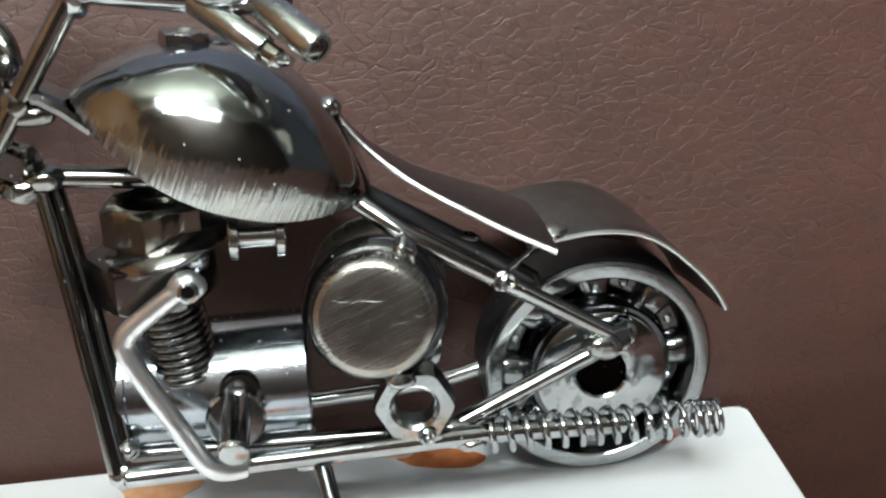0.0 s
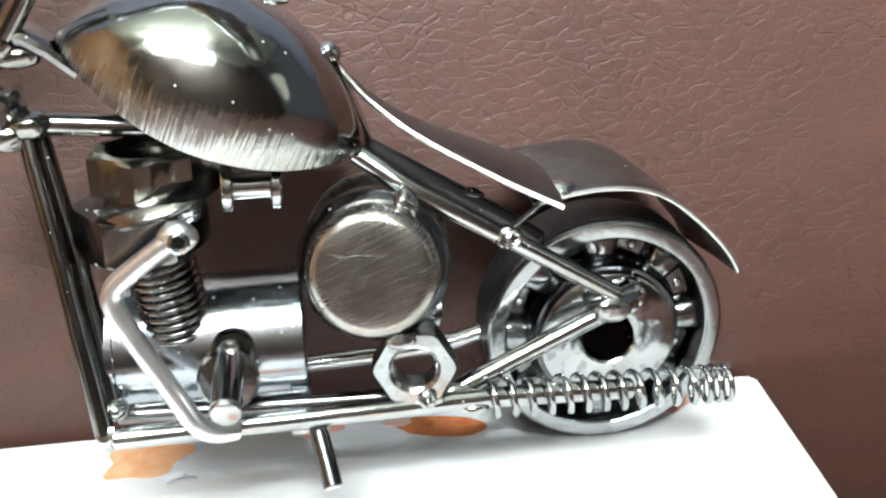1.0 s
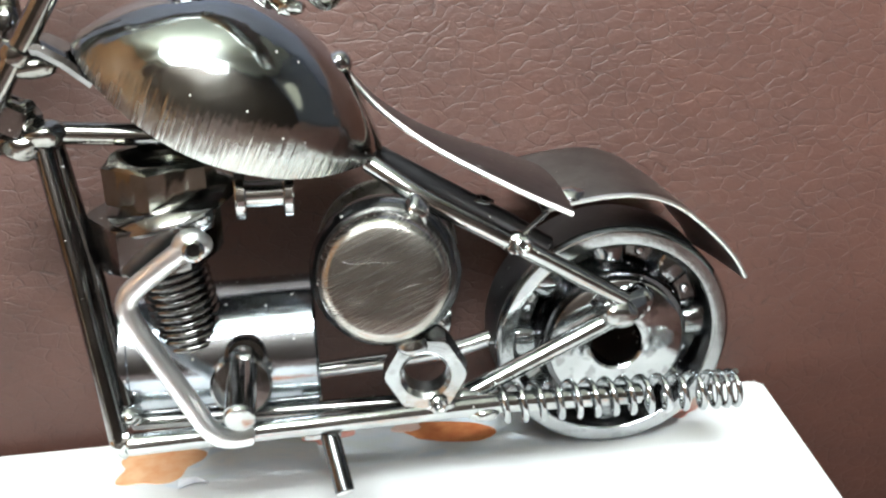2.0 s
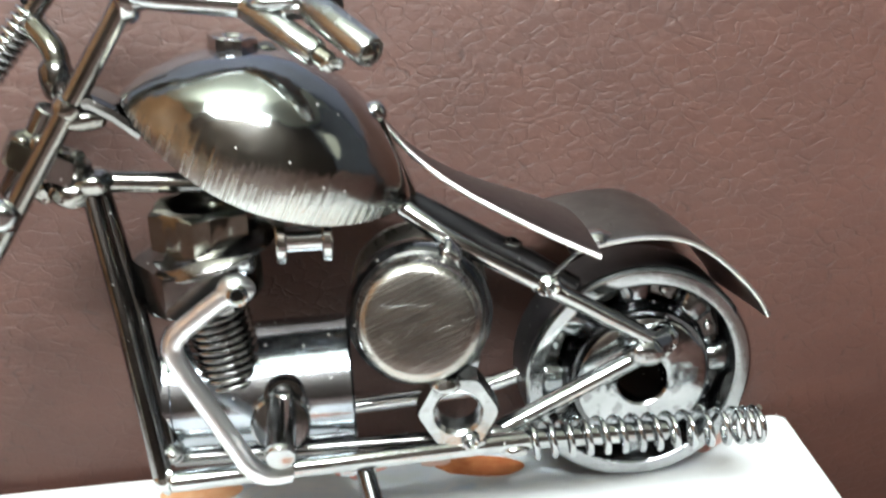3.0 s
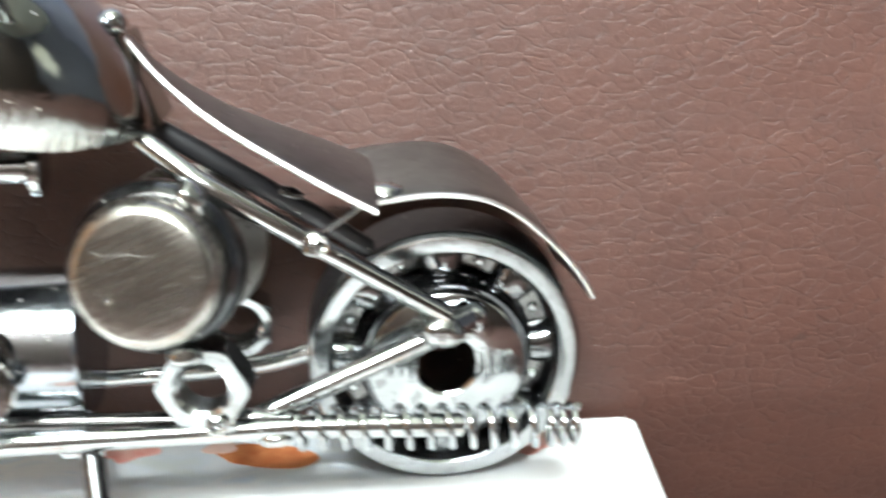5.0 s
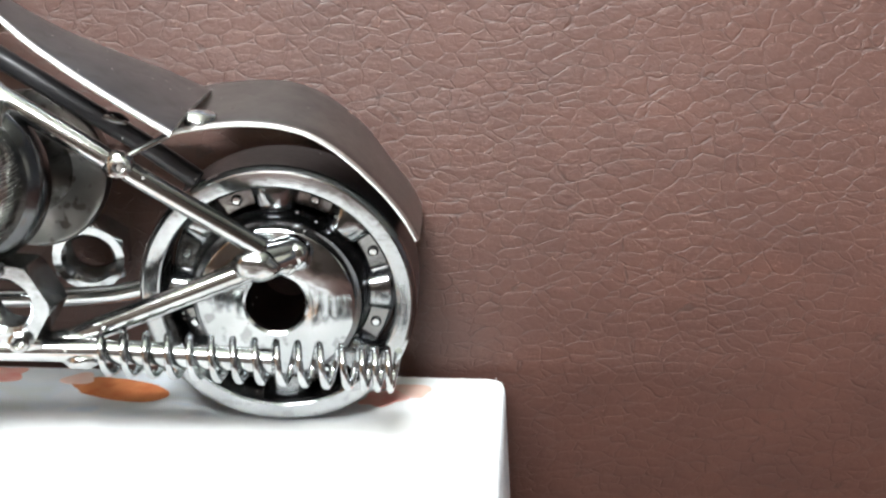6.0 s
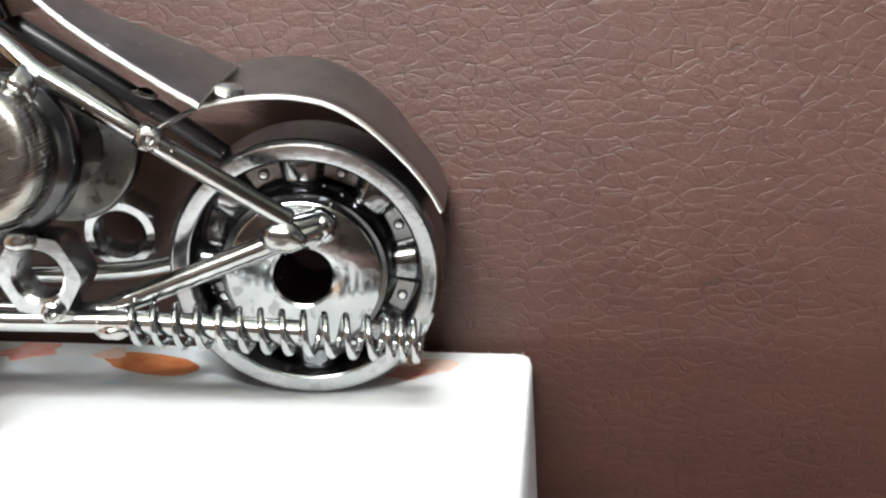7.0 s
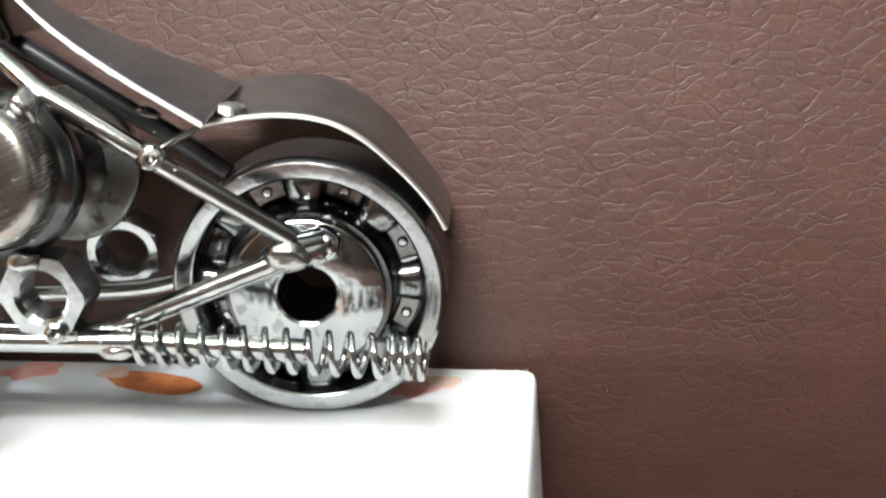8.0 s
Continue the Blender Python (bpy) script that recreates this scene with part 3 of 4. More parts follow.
    for k in range(70):
        x, y = (rng.uniform(-20, 37), 11.0) if k < 45 else (38.6 + rng.uniform(-0.5, 0.8), rng.uniform(4, 11))
        d = Vector((rng.uniform(-1, 1), rng.uniform(-0.6, 0.6), rng.uniform(0.1, 0.9)))
        p = Vector((x, y, 64.6))
        length = rng.uniform(0.4, 1.3)
        sweep(fray, [p, p + d * length * 0.5, p + d * length + Vector((0, 0, -0.3 * length))], 0.055, 5)
    part("frayed_edge", fray, PAPER, base, "frayed paper fibres along the rim")
    flap = [(Vector((x, -7.4 + 0.3 * k, 65.1 + h)), Vector((x, -5.2 - 0.5 * k, 65.5 + 1.3 * h))) for k, (x, h) in enumerate(((-86.6, 0.0), (-85.2, 0.5), (-83.4, 0.8), (-81.8, 0.5), (-80.8, 0.0)))]
    part("paper_flap", strip(flap, 0.25), PAPEREDGE, base, "small torn paper flap")


printed_block()

# ---------------------------------------------------------------- the motorcycle
bike = new("motorcycle_sculpture")
tagged(bike, "smoked chrome motorcycle sculpture welded from bearings, nuts and rods", "sculpture")


def wheel():
    c, ax, w, R = (0, 0, 23.5), (0, -1, 0), 7.0, 23.5
    tyre = part("rear_wheel", lathe(closed([(20.2, w), (20.5, w + 0.05), (22.5, w + 0.05), (22.8, w - 0.1), (23.3, w - 0.7), (R, w - 1.2), (R, -w + 1.2), (R - 1.1, -w), (20.2, -w), (19.9, -w + 0.6), (19.9, 2.0), (19.7, w - 0.7), (19.9, w - 0.3)]), c, ax, 96), RINGSTEEL, bike, "polished steel ball bearing used as a wheel", angle=10)
    tyre.data.materials.append(MATT)
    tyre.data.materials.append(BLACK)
    for p in tyre.data.polygons:
        rr = math.hypot(p.center.x, p.center.z - 0.0235)
        if rr > 0.02335 and abs(p.center.y) < 0.0058:
            p.material_index = 1
        # raceway walls coloured black for grease and the shade between the rings
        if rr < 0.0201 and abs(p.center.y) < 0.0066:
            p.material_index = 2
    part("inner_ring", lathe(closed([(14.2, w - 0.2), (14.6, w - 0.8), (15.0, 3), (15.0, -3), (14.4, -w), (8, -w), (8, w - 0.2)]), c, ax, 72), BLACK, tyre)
    # added black disc that imitates the shade behind the balls
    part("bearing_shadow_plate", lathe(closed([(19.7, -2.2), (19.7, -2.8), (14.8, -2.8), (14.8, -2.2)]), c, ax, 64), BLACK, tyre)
    part("hub_washer", lathe(closed([(5.1, w + 1.4), (5.5, w + 1.75), (12.7, w + 1.5), (13.2, w + 1.1), (13.2, w + 0.2), (12.8, w), (5.4, w), (5.1, w + 0.3)]), c, ax, 72), HUB, tyre, "polished steel washer")
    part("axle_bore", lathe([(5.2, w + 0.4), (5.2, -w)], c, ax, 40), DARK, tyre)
    for k in range(8):
        a = radians(92 + 45 * k)
        bx, bz = 17.3 * math.cos(a), 23.5 + 17.3 * math.sin(a)
        bm = bmesh.new()
        bmesh.ops.create_uvsphere(bm, u_segments=24, v_segments=14, radius=3.1 * MM)
        bmesh.ops.translate(bm, verts=bm.verts, vec=Vector((bx, 0, bz)) * MM)
        part("bearing_ball", bm, CHROME, tyre)
        # ribbon cage: a half-drum over each ball and a flat riveted tongue between two
        bm = bmesh.new()
        rad = Vector((math.cos(a), 0, math.sin(a)))
        rows = []
        for i in range(17):
            t = radians(180 * i / 16)
            along = math.cos(t)
            s, d = 3.9 * along, -1.0 - 3.9 * (1 - abs(along) ** 2.6) ** 0.55
            ctr = Vector((0, 0, 23.5))
            ang = a + s / 17.3
            dirv = Vector((math.cos(ang), 0, math.sin(ang)))
            rows.append([bm.verts.new((ctr + dirv * (17.3 + q) + Vector((0, d + min(0.3 * (abs(q) / 2.25) ** 4, -1.0 - d), 0))) * MM) for q in (-2.25, -1.9, -1.3, -0.6, 0.0, 0.6, 1.3, 1.9, 2.25)])
        for p, q in zip(rows, rows[1:]):
            for j in range(8):
                bm.faces.new((p[j], p[j + 1], q[j + 1], q[j]))
        bmesh.ops.solidify(bm, geom=list(bm.faces), thickness=0.35 * MM)
        part("cage_pocket", bm, CHROME, tyre)
        a2 = a + radians(22.5)
        ctr = Vector((0, -1.6, 23.5)) + Vector((math.cos(a2), 0, math.sin(a2))) * 17.3
        bm = bmesh.new()
        rows = []
        for i in range(5):
            ang = a2 + (i - 2) / 2 * (3.2 / 17.3)
            dirv = Vector((math.cos(ang), 0, math.sin(ang)))
            rows.append([bm.verts.new((Vector((0, y, 23.5)) + dirv * (17.3 + q)) * MM) for q, y in ((-1.5, -1.2), (1.5, -1.2), (1.5, -0.8), (-1.5, -0.8))])
        for p, q in zip(rows, rows[1:]):
            for j in range(4):
                bm.faces.new((p[j], p[(j + 1) % 4], q[(j + 1) % 4], q[j]))
        bm.faces.new(rows[0]); bm.faces.new(rows[-1][::-1])
        part("cage_tongue", bm, DARK, tyre)
        part("rivet", lathe([(0.95, -0.3), (0.95, 0.25), (0.6, 0.6), (0, 0.65)], ctr + Vector((0, 0.4, 0)), (0, -1, 0), 16), RODSTEEL, tyre)


wheel()

# axle stub and the swingarm rods
part("axle_stub", rod([(-3.4, -14.4, 32.6), (1.0, -11.6, 33.0), (4.6, -8.4, 33.3)], 3.0, 24, bevel=1.3, wobble=0.06), CHROME, bike)
part("swingarm_rod", rod([(-46.5, -11.5, 65.0), (-38.5, -15.4, 59.6), (-21.4, -16.4, 49.4), (-0.6, -13.8, 35.4)], 1.7, 18), RODSTEEL, bike)
part("swingarm_rod", rod([(-31.5, -17.6, 20.6), (-1.0, -13.6, 32.6)], 1.85, 18), RODSTEEL, bike)
part("weld_bead", blob((3.6, -9.6, 33.2), 3.0, (1.0, 1, 1.05), 28, 0.12), CHROME, bike)
part("weld_bead", blob((-1.8, -14.6, 33.0), 2.6, (1.5, 0.9, 1.0), 1), WELD, bike)
part("weld_bead", blob((2.4, -12.6, 31.9), 1.5, (1.3, 0.8, 0.9), 2), WELD, bike)
part("weld_bead", blob((-31.2, -18.2, 20.6), 2.3, (1.7, 1, 0.9), 3), WELD, bike)
part("backbone_rod", rod([(-52, -4.5, 69.0), (-21.5, -4.0, 49.6), (-12.6, -4.0, 43.4)], 1.7, 18), MATT, bike)
part("weld_bead", blob((-26.4, -4.4, 53.4), 1.7, (1.7, 0.7, 0.7), 45, 0.35), DARK, bike)

# bottom rails, down tubes
part("bottom_rail", rod([(-90.6, -25.5, 22.2), (-60, -23.4, 21.4), (-26, -20.4, 20.2), (1.5, -19.4, 18.6)], 1.9, 18), RODSTEEL, bike)
part("bottom_rail", rod([(-90.7, -18.4, 22.4), (-41, -18.0, 20.8), (-30, -17.8, 20.6)], 1.5, 16), DARK, bike)
part("far_rail", rod([(-60, 2.0, 18.0), (-43, 2.0, 18.8), (-33, 2.0, 19.6), (-28, 2.0, 20.5), (-22.5, 2.0, 22.0)], 1.7, 16, 4), RODSTEEL, bike)
part("down_tube", rod([(-99.4, -9.4, 71.5), (-95.6, -17.0, 51.4), (-91.8, -25.0, 22.6)], 1.75, 18), DARK, bike)
part("down_tube", rod([(-98.2, -7.0, 72.0), (-93.6, -14.5, 50.6), (-90.2, -22.2, 24.0)], 1.6, 18), DARK, bike)
part("weld_bead", blob((-91.5, -25.2, 22.4), 1.8, (0.95, 0.95, 1.35), 4, 0.35), WELD, bike)
part("weld_bead", blob((-89.8, -22.6, 26.4), 2.2, (1, 1, 0.9), 5), WELD, bike)


def spring(name, a, b, radius, wire, turns, mat, sides=10, squeeze=0.0):
    a, b = Vector(a), Vector(b)
    ax = (b - a).normalized()
    u = ax.orthogonal().normalized()
    w = ax.cross(u)
    pts = []
    n = int(turns * 20)
    for i in range(n + 1):
        t = i / n
        s = t if not squeeze else (t / 0.8 * (1 - squeeze) if t < 0.8 else 1 - squeeze + (t - 0.8) / 0.2 * squeeze)
        ang = 2 * math.pi * turns * t
        pts.append(a + ax * (b - a).length * s + (u * math.cos(ang) + w * math.sin(ang)) * radius)
    return part(name, sweep(bmesh.new(), pts, wire, sides), mat, bike)


tagged(spring("exhaust_spring", (-26.0, -20.4, 20.0), (21.0, -18.9, 17.3), 3.25, 0.58, 15.0, CHROME, squeeze=0.13), "polished coil spring used as an exhaust")
part("weld_bead", blob((-28.5, -21.6, 19.0), 1.9, (1.5, 0.9, 0.8), 6), WELD, bike)

# the two hexagon nuts behind the engine
part("hexagon_nut", hex_nut((-38.4, -16.8, 28.4), (-0.10, -1, 0.03), 7.5, 6.0, 3.9, 0.0, 0.95), RINGSTEEL, bike, angle=24)
part("hexagon_nut", hex_nut((-36.9, 13.0, 25.0), (0.08, -1, -0.08), 7.3, 6.2, 4.2, 0.5, 0.875), HUB, bike, angle=24)
part("lug_ring", lathe(closed([(0.7, 0.5), (1.1, 0.85), (1.6, 0.6), (1.7, -0.8), (0.7, -0.8)]), (-37.0, -23.8, 23.0), (0.1, -0.95, 0.25), 22), WELD, bike)
part("weld_bead", blob((-36.8, -22.2, 22.0), 1.9, (1.5, 0.6, 0.8), 7), WELD, bike)
part("weld_bead", blob((-41.0, -22.6, 34.6), 2.1, (1.3, 0.8, 0.8), 8), WELD, bike)


def side_cover():
    ax = Vector((-0.09, -0.97, 0.21)).normalized()
    c = Vector((-45.5, -26.6, 49.0))
    cup = part("side_cover", lathe([(0, 0.5), (6, 0.5), (8.8, 0.45), (9.5, 0.25), (10.2, -0.2), (10.7, -0.85), (11.0, -1.8), (11.1, -3.0), (11.1, -5.0), (10.2, -6.2), (0, -6.2)], c, ax, 72), BRUSHED, bike, "round cup with a brushed, scratched face", angle=50)
    part("drum", lathe([(0, -6), (11.6, -6), (12.9, -7.2), (13.1, -8.2), (13.1, -10.6), (12.0, -12), (0, -12)], c, ax, 64), BLACK, cup)
    part("neck", lathe([(7.5, -11.5), (7.5, -30)], c, ax, 48), DARK, cup)
    part("rear_disc", lathe([(0, -29.5), (12.6, -29.5), (13.3, -30), (13.5, -31), (13.2, -32.5), (0, -32.5)], c, ax, 64), MOTTLED, cup, "mottled grey steel disc")
    m = ax.to_track_quat("Z", "Y").to_matrix()
    right = Vector((1, 0, 0)) - ax * ax.x
    right.normalize()
    up = ax.cross(right)
    up = up if up.z > 0 else -up
    for pts, w in (
        ([(-6.6, 3.9), (-5.2, 3.4), (-3.6, 3.3), (-1.8, 3.5), (0.2, 3.2), (2.2, 3.1)], 0.015),
        ([(-3.0, -2.2), (-1.6, -1.2), (-0.4, 0.2)], 0.010),
        ([(2.4, -1.6), (4.2, -0.9), (5.6, -0.7)], 0.011),
        ([(7.2, 0.2), (8.0, 0.0), (8.6, 0.3)], 0.012),
        ([(4.6, -4.6), (5.8, -4.4), (6.4, -4.7)], 0.009),
        ([(-6.2, -2.0), (-5.0, -3.0), (-4.2, -3.3)], 0.009),
    ):
        line = [c + ax * 0.5 + right * x + up * y for x, y in pts]
        part("scratch", sweep(bmesh.new(), curve_points(line, 5), w, 6), BRIGHT, cup)


side_cover()
part("weld_bead", blob((-38.9, -18.6, 57.6), 2.5, (0.9, 1, 1.2), 9), WELD, bike)
part("weld_bead", blob((-39.4, -22.0, 55.6), 1.8, (0.8, 1, 1.1), 10), DARK, bike)


def engine():
    c = (-57.3, -9.0, 31.0)
    cyl = part("engine_cylinder", lathe([(0, 0), (11.5, 0), (12.0, -0.5), (12.0, -32.2), (12.4, -32.4), (12.4, -33.8), (11.8, -34.2), (0, -34.2)], c, (1, 0, 0), 64), BARREL, bike, "polished horizontal engine barrel")
    part("crank_bolt", rod([(-70.0, -16, 35.0), (-70.4, -36.0, 31.4)], 2.55, 22, bevel=0.4), CHROME, cyl)
    part("bolt_end", lathe([(0, 0.5), (1.6, 0.45), (2.3, 0.25), (2.6, -0.2), (2.62, -0.8), (0, -0.8)], (-70.4, -36.0, 31.4), (-0.02, -1, -0.18), 28), WELD, cyl)
    part("crank_washer", lathe([(2.4, 0.8), (4.8, 0.6), (5.3, 0), (4.9, -0.8), (2.4, -0.9)], (-70.6, -24.0, 30.8), (0, -1, 0.2), 36), HUB, cyl)
    part("crank_boss", lathe([(0, 0.5), (3.0, 0.4), (3.7, -0.4), (3.9, -7), (0, -7)], (-69.6, -20.8, 34.6), (0.02, -1, 0.25), 32), DARK, cyl)
    part("weld_bead", blob((-69.8, -22.6, 34.6), 2.2, (1, 1, 1), 11), CHROME, cyl)


engine()


def engine_head():
    a, b = Vector((-78.8, -14.5, 36.0)), Vector((-83.4, -13.8, 68.4))
    ax = (b - a).normalized()
    prof = []
    for i in range(12):
        h = i * 1.45
        prof += [(5.9, h), (6.1, h + 0.35), (5.9, h + 0.75), (5.15, h + 1.0), (5.15, h + 1.25)]
    stud = part("threaded_stud", lathe([(0, 0), *prof, (0, 17.6)], a, ax, 40), DARK, bike, "coarsely threaded dark stud", angle=60)
    lean, skew = Vector((0.02, -0.02, 1)).normalized(), Vector((-0.24, -0.03, 1)).normalized()
    part("hexagon_nut", hex_nut((-82.6, -14.6, 52.6), lean, 11.0, 7.8, 5.0, radians(20)), DARK, stud, angle=24)
    part("flange_nut", hex_nut((-80.6, -13.6, 62.0), lean, 9.5, 7.4, 5.7, radians(39), 0.84), NUTSTEEL, stud, "dull brown-grey flanged hexagon nut", angle=24)
    part("flange", lathe(closed([(5.5, -1.8), (10.4, -1.8), (11.8, -1.4), (12.1, -0.8), (11.8, -0.2), (10.6, 0.7), (9.4, 1.5), (5.5, 1.6)]), (-80.0, -13.8, 61.8), skew, 64), DARK, stud)
    part("stud_core", lathe([(0, 0), (5.4, 0), (5.4, 5), (0, 5)], (-80.4, -13.2, 61.4), lean, 32), BLACK, stud)
    part("weld_bead", blob((-75.0, -19.0, 60.4), 2.6, (1.3, 1, 1.2), 41, 0.4), CHROME, stud)
    part("weld_bead", blob((-89.6, -17.6, 52.4), 1.7, (1, 1, 1.2), 42, 0.3), WELD, stud)


engine_head()
part("exhaust_rod", rod([(-75.2, -28.6, 58.8), (-78.0, -28.4, 57.2), (-83.8, -28.0, 52.9), (-86.0, -28.0, 50.7), (-86.4, -28.2, 48.3), (-84.6, -28.8, 43.8), (-77.8, -30.4, 30.4), (-76.2, -30.8, 27.4), (-74.6, -30.6, 25.4), (-72.4, -29.8, 24.2), (-69.4, -28.6, 23.7)], 1.75, 18, 4), SATIN, bike, "bright bent rod like an exhaust pipe")
part("exhaust_eye", blob((-75.2, -28.2, 58.8), 2.7, (1.15, 0.85, 1.0), 43, 0.10), SATIN, bike)
part("eye_ring", lathe(closed([(0.9, 0.5), (1.3, 0.9), (1.75, 0.6), (1.8, -0.6), (0.9, -0.6)]), (-74.8, -30.3, 58.6), (0.1, -0.95, 0.2), 24), CHROME, bike)
# black disc painted in for the shaded hole of the eye
part("eye_dark_disc", lathe([(0, 0.35), (0.9, 0.35), (0.95, -0.4)], (-74.8, -30.4, 58.6), (0.1, -0.95, 0.2), 20), BLACK, bike)


def spool():
    prof = [(0, 0), (4.1, 0), (4.3, 0.3), (4.3, 1.5), (4.0, 1.8), (2.3, 1.9), (2.3, 7.6), (3.9, 7.7), (4.2, 8.0), (4.2, 9.2), (3.9, 9.5), (0, 9.5)]
    part("spool", lathe(prof, (-68.6, -17.6, 62.8), (1, 0.05, -0.04), 40), RODSTEEL, bike, "bright flanged steel bobbin")


spool()


def tank():
    F, R = Vector((-92.0, -10.5, 88.0)), Vector((-44.4, -9.5, 66.0))
    e1 = (R - F).normalized()
    e2 = Vector((0, -1, 0)) - e1 * Vector((0, -1, 0)).dot(e1)
    e2.normalize()
    e3 = e2.cross(e1).normalized()
    if e3.z < 0:
        e3 = -e3
    L = (R - F).length
    bm = bmesh.new()
    uvl = bm.loops.layers.uv.new("UVMap")
    nu, nv = 56, 40
    outer, info = [], {}

    def surf(u, v, off=0.0):
        s = 2 * u - 1
        k = max(0.0, 1 - s * s)
        wide = (18.8 - off) * k ** 0.60
        high = (16.5 - off) * k ** (0.80 if s < 0 else 0.90)
        drop = 6.4 * k
        tuck = 0.42
        a = -tuck + (math.pi + 2 * tuck) * v
        ca, sa = math.copysign(abs(math.cos(a)) ** 0.72, math.cos(a)), (math.sin(a) + math.sin(tuck)) / (1 + math.sin(tuck))
        p = F + e1 * (L * u) + e2 * (wide * ca) + e3 * (-drop + (high + drop) * sa)
        # shallow hammer dents
        return p + (e2 * ca + e3 * sa) * (0.45 * k * noise.noise(p * 0.085) + 0.08 * k * noise.noise(p * 0.21))

    for off in (0.0, 1.1):
        rows = []
        for i in range(nu + 1):
            u = 0.5 - 0.5 * math.cos(math.pi * i / nu)
            u = min(max(u, 0.0005), 0.9995)
            row = []
            for j in range(nv + 1):
                vt = bm.verts.new(surf(u, j / nv, off) * MM)
                info[vt] = (u, j / nv)
                row.append(vt)
            rows.append(row)
        outer.append(rows)
        for i in range(nu):
            for j in range(nv):
                bm.faces.new((rows[i][j], rows[i][j + 1], rows[i + 1][j + 1], rows[i + 1][j]))
    for i in range(nu):
        for j in (0, nv):
            a, b = outer
            bm.faces.new((a[i][j], a[i + 1][j], b[i + 1][j], b[i][j])).material_index = 1
    for i in (0, nu):
        for j in range(nv):
            a, b = outer
            bm.faces.new((a[i][j], b[i][j], b[i][j + 1], a[i][j + 1]))
    for f in bm.faces:
        for lp in f.loops:
            lp[uvl].uv = info[lp.vert]
    t = part("fuel_tank", bm, (TANK, SATIN), bike, "half-egg steel shell with grinding marks along its rim", angle=60)
    part("filler_nut", hex_nut((-72.9, -9.0, 93.3), (0.10, 0, 1), 4.2, 3.1, 1.3, 0.4, 0.84), CHROME, t, angle=24)
    part("weld_bead", blob((-67.6, -8.0, 93.2), 2.0, (1.2, 1, 0.8), 13), NUTSTEEL, t)


tank()


def seat_and_guard():
    near = [(-48.2, -6.6, 78.8), (-44.1, -7.9, 73.8), (-38.7, -9.9, 69.2), (-33.2, -11.9, 65.6), (-25.8, -14.7, 61.7), (-19.4, -17.0, 58.6), (-12.2, -19.7, 55.5)]
    pn = curve_points(near, 5)
    rows = []
    for p in pn:
        k = (p.x + 48.2) / 36.0
        far = Vector((p.x - 0.4 * k, -4.6 + 12.6 * min(1, k * 1.25), p.z - 0.2 * k))
        rows.append((p, far))
    part("seat", strip(rows, 1.05, 1.0), (SADDLE, BRIGHT), bike, "bent dark grey sheet-steel saddle with a bright cut edge", angle=35)
    part("weld_bead", blob((-49.6, -6.8, 81.2), 2.1, seed=14, rough=0.1), WELD, bike)
    part("weld_bead", blob((-10.6, -10.0, 55.6), 2.1, (1.2, 1.2, 0.6), 15, 0.35), WELD, bike)
    prof = [(-15.5, 53.2), (-13.0, 53.9), (-8.7, 54.7), (-3.5, 55.2), (1.5, 55.0), (6.2, 53.9), (10.5, 51.6), (14.6, 48.2), (18.6, 44.2), (21.6, 40.4), (23.6, 36.8)]
    near = curve_points([(x, -11.8, z) for x, z in prof], 4)
    back = [(-15.6, 54.2), (-12.6, 54.9), (-8.0, 55.5), (-3.4, 55.7), (0.8, 55.3), (5.4, 53.6), (9.7, 50.7), (13.6, 47.0), (17.6, 41.6), (20.9, 37.4), (23.0, 33.4)]
    far = curve_points([(x, 15.4, z) for x, z in back], 4)
    rows = list(zip(near, far))
    part("mudguard", strip(rows, 0.9, 0.25), (PLATE, BRIGHT), bike, "curved grey sheet-steel mudguard over the rear wheel", angle=35)
    part("guard_stay", rod([(-21.4, -16.6, 50.0), (-18.5, -14.6, 51.6), (-14.6, -11.8, 53.3)], 0.5, 12), RODSTEEL, bike)
    part("stay_eye", blob((-21.4, -16.8, 49.7), 2.2, (1.15, 0.95, 1.0), 44, 0.3), CHROME, bike)
    part("eye_ring", lathe(closed([(0.7, 0.4), (1.1, 0.75), (1.6, 0.5), (1.65, -0.6), (0.7, -0.6)]), (-20.6, -18.6, 49.9), (0.2, -0.9, 0.35), 22), WELD, bike)


seat_and_guard()
part("tank_end_plate", strip([(Vector((-48.6, -9.5, 79.6)), Vector((-48.2, 2.5, 79.0))), (Vector((-46.4, -9.8, 73.0)), Vector((-46.0, 2.0, 72.6))), (Vector((-43.8, -9.8, 66.4)), Vector((-43.6, 1.0, 66.2)))], 0.8), NUTSTEEL, bike)
stand = part("kickstand", rod([(-56.8, -20.6, 19.2), (-54.6, -28.6, 10.0)], 1.75, 20), BLACK, bike, "blackened side stand with a bright cut end")
part("cut_end", lathe([(0, 0.15), (1.3, 0.1), (1.6, -0.15), (0, -0.2)], (-54.6, -28.6, 10.0), (2.2, -8.0, -9.2), 24), BRIGHT, stand)
part("stand_plate", box_mesh(V(-61, -22.5, 17.4), V(-54.5, -17.0, 18.8), 0.0004), CHROME, bike)


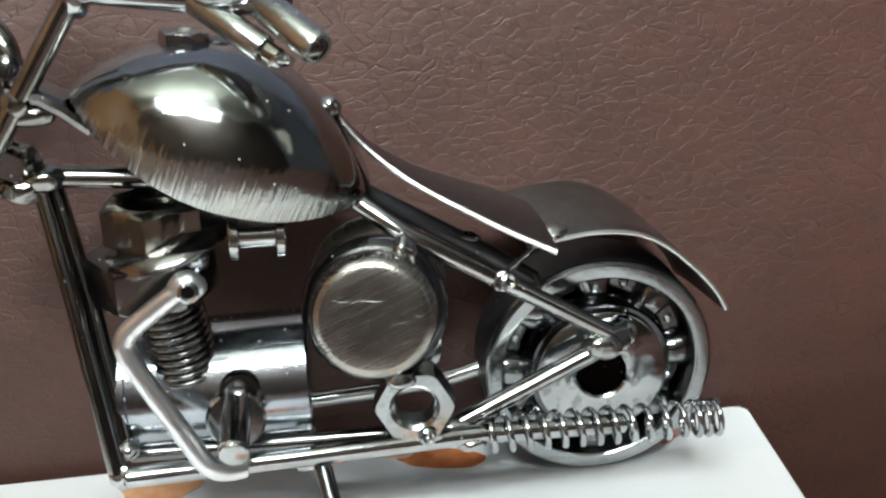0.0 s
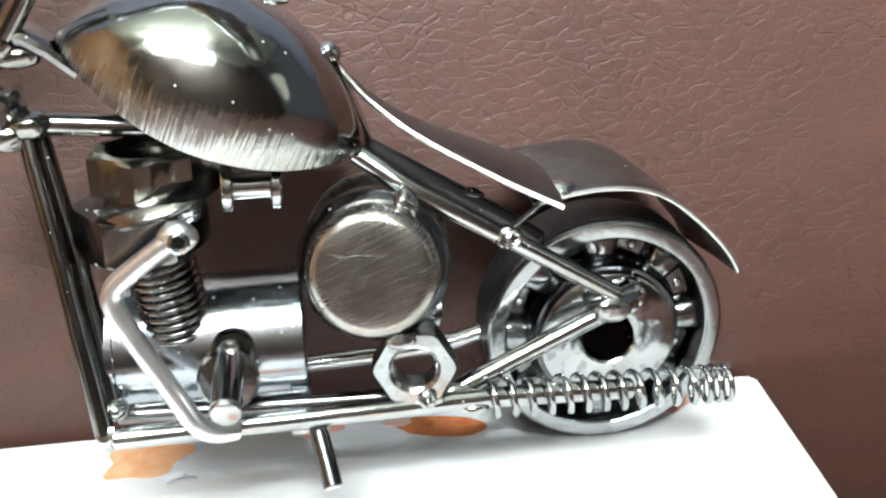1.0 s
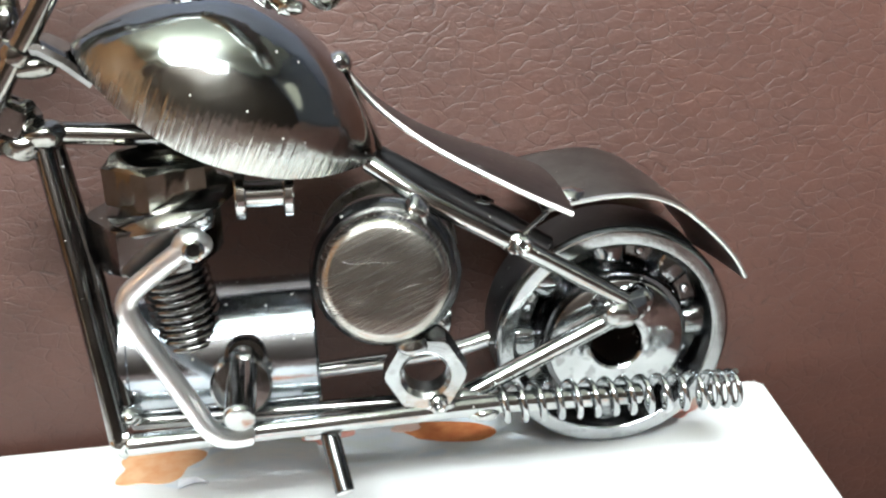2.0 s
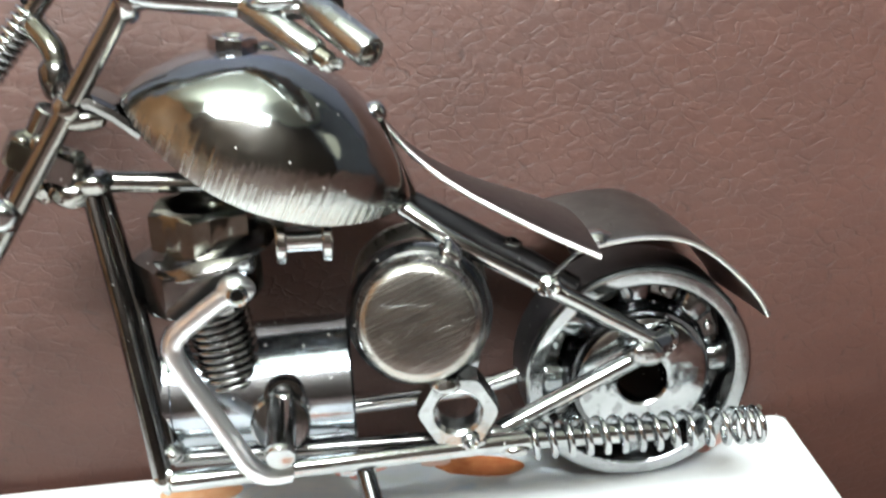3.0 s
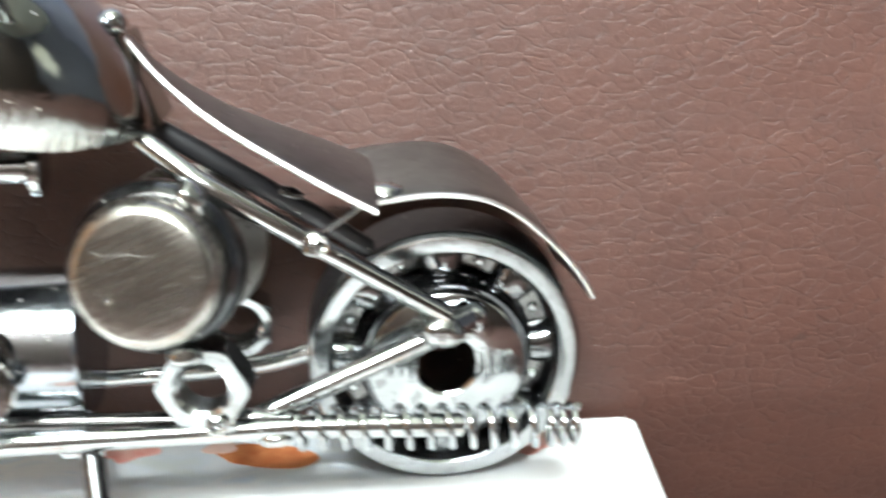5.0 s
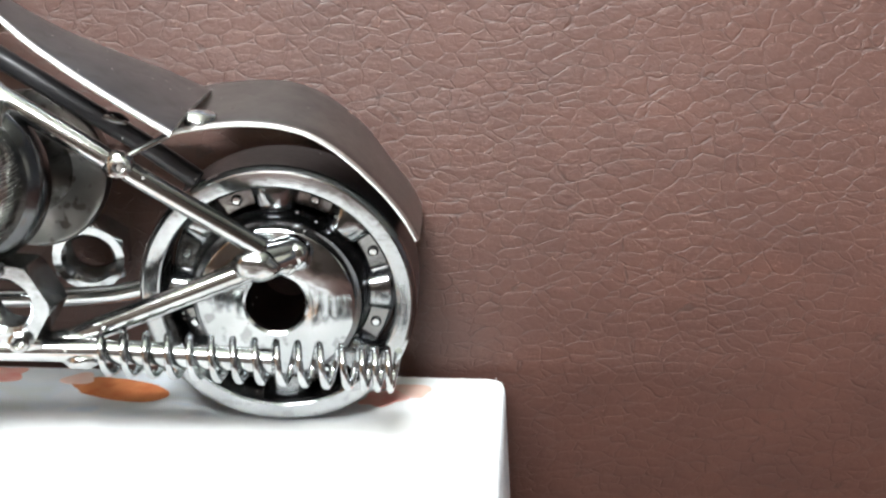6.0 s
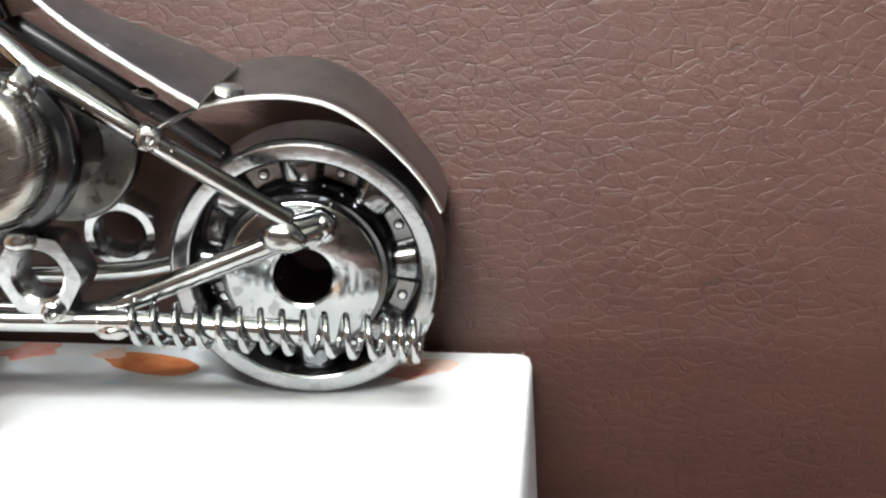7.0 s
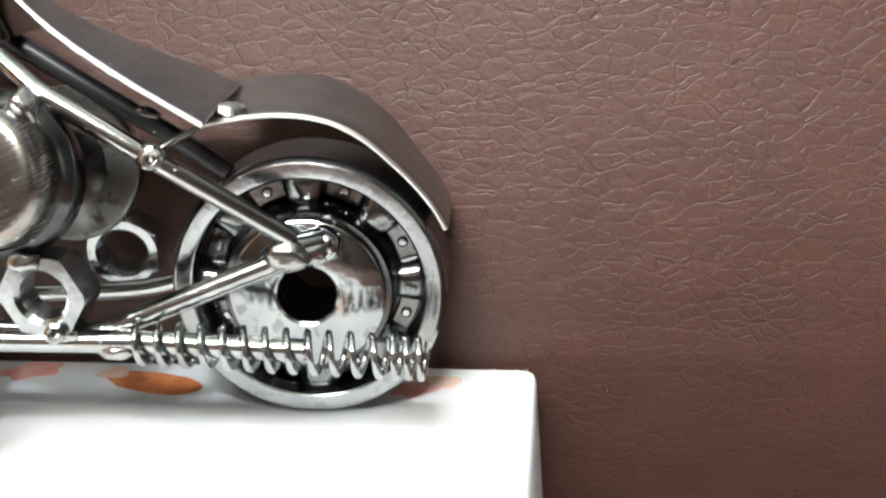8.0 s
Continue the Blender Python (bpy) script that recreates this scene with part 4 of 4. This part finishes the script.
def front_end():
    part("fork_tube", rod([(-88.4, -14, 103.4), (-99.4, -14, 87.4), (-121.8, -14, 54.8), (-131, -14, 41.0)], 1.9, 20), FORKSTEEL, bike)
    part("fork_tube", rod([(-97.6, 8, 111.5), (-108.9, 8, 98.9), (-121.8, 8, 84.4), (-150, 8, 53)], 1.9, 20), FORKSTEEL, bike)
    spring("fork_spring", (-107.5, 8, 100.6), (-132.0, 8, 73.0), 2.35, 0.5, 24, CHROME)
    part("handlebar", rod([(-101.5, 2, 120), (-94.4, -8.2, 111.6), (-91.0, -12, 108.2), (-87.6, -14.5, 105.3), (-84.6, -15.0, 104.2), (-78, -16, 103.3), (-69.6, -16.5, 102.2)], 2.1, 20, 5), RODSTEEL, bike, "bright bent handlebar rod")
    part("weld_bead", blob((-88.0, -14.3, 103.6), 2.35, (0.95, 1.05, 1.55), 17, 0.2), RODSTEEL, bike)
    part("weld_bead", blob((-86.2, -14.9, 103.6), 1.7, (1.5, 1, 0.9), 27, 0.2), RODSTEEL, bike)
    lever = Vector((11.0, -8.5, -7.2)).normalized()
    lever_tube = part("brake_lever", lathe(closed([(1.5, 0), (2.1, 0), (2.3, 0.3), (2.25, 14.4), (2.1, 14.8), (1.5, 14.8)]), (-69.4, -17.0, 102.2), lever, 24), GRIPSTEEL, bike, "open steel tube lever")
    grip = part("grip", lathe(closed([(1.75, 0), (2.5, 0), (2.7, 0.4), (2.65, 16.2), (2.4, 16.8), (1.75, 16.8)]), (-60.4, -18.6, 102.8), (0.56, -0.72, -0.40), 28), GRIPSTEEL, bike, "open steel tube grip")
    part("grip_core", blob((-51.5, -29.9, 96.5), 1.9, (1, 1, 1), 46, 0.30), NUTSTEEL, grip)
    part("lever_core", rod([(-60.5, -23.9, 96.4), (-58.2, -25.6, 94.9), (-56.8, -26.6, 94.1)], 1.5, 14, wobble=0.16), NUTSTEEL, lever_tube)
    part("weld_bead", blob((-56.8, -26.7, 94.0), 1.5, (1.2, 1, 0.8), 53, 0.4), GRIPSTEEL, lever_tube)
    part("weld_bead", blob((-61.2, -20.2, 101.6), 2.0, (2.0, 0.9, 0.7), 47, 0.4), WELD, bike)
    part("grip_plate", blob((-63.5, -19.5, 102.8), 2.5, (2.3, 1.1, 0.6), 18), WELD, bike)
    part("grip_disc", lathe([(0, 0), (2.7, 0), (2.9, 0.4), (2.9, 1.6), (0, 1.8)], (-57.4, -18.6, 101.6), (0.25, -0.9, 0.3), 28), RODSTEEL, bike)
    part("head_bolt", rod([(-114, -4, 70.5), (-108.0, -7, 79.5), (-104, -8, 86)], 2.3, 16), DARK, bike)
    part("head_nut", hex_nut((-110.0, -7, 76.0), (0.5, 0, 0.86), 4.6, 4.6, 2.2, 0.3), NUTSTEEL, bike, angle=24)
    part("head_nut", hex_nut((-104.4, -9, 74.4), (0.5, 0, 0.86), 4.4, 4.4, 2.2, 0.6), DARK, bike, angle=24)
    part("weld_bead", blob((-99.0, -9.8, 72.9), 2.7, (1.5, 1, 0.95), 19), FORKSTEEL, bike)
    part("weld_bead", blob((-99.6, -12.0, 86.4), 2.4, (1.0, 1, 1.2), 20), WELD, bike)
    tab = [(Vector((x, -14.2, z)), Vector((x, -7.5, z))) for x, z in ((-98.6, 88.0), (-96.0, 87.8), (-92.6, 85.6), (-88.6, 82.0))]
    part("neck_bracket", strip(tab, 2.6), DARK, bike)
    part("weld_bead", blob((-97.8, -13.6, 85.0), 2.6, (1.5, 0.8, 0.8), 23), FORKSTEEL, bike)
    part("weld_bead", blob((-102.4, -10.5, 71.4), 2.4, (1.5, 0.9, 1.1), 24), FORKSTEEL, bike)
    part("fork_collar", lathe(closed([(1.7, -1.5), (2.5, -1.1), (2.8, 0), (2.5, 1.1), (1.7, 1.5)]), (-99.6, -14, 87.1), (11, 0, 16), 28), FORKSTEEL, bike)
    part("weld_bead", blob((-108.4, -8.5, 80.6), 2.2, (1.2, 0.9, 0.9), 31, 0.5), NUTSTEEL, bike)
    part("weld_bead", blob((-101.4, -10.2, 76.6), 2.3, (1.0, 0.9, 1.3), 32, 0.5), NUTSTEEL, bike)
    part("weld_bead", blob((-106.8, -8.8, 71.6), 2.0, (1.3, 0.9, 0.9), 33, 0.5), FORKSTEEL, bike)
    part("weld_bead", blob((-105.6, -9.5, 79.6), 2.4, (1.2, 0.9, 1.1), 25), NUTSTEEL, bike)
    part("weld_bead", blob((-112.6, -15.0, 70.0), 2.7, (1.0, 1, 1.1), 22), WELD, bike)
    part("fork_stub", rod([(-112.6, -13, 69.2), (-124, -9, 68.0)], 1.5, 14), RODSTEEL, bike)
    part("top_tube", rod([(-99.5, -8.5, 73.0), (-74.5, -9.0, 70.8)], 1.95, 18), FORKSTEEL, bike)
    part("lamp_bracket", blob((-104.4, 2, 88.6), 3.5, (0.9, 0.9, 1.35), 21, 0.12), DARK, bike)
    part("lamp_arm", rod([(-108, 7, 97.5), (-104.5, 3, 94.0), (-103.8, 2, 90)], 2.2, 14, 4), NUTSTEEL, bike)


front_end()
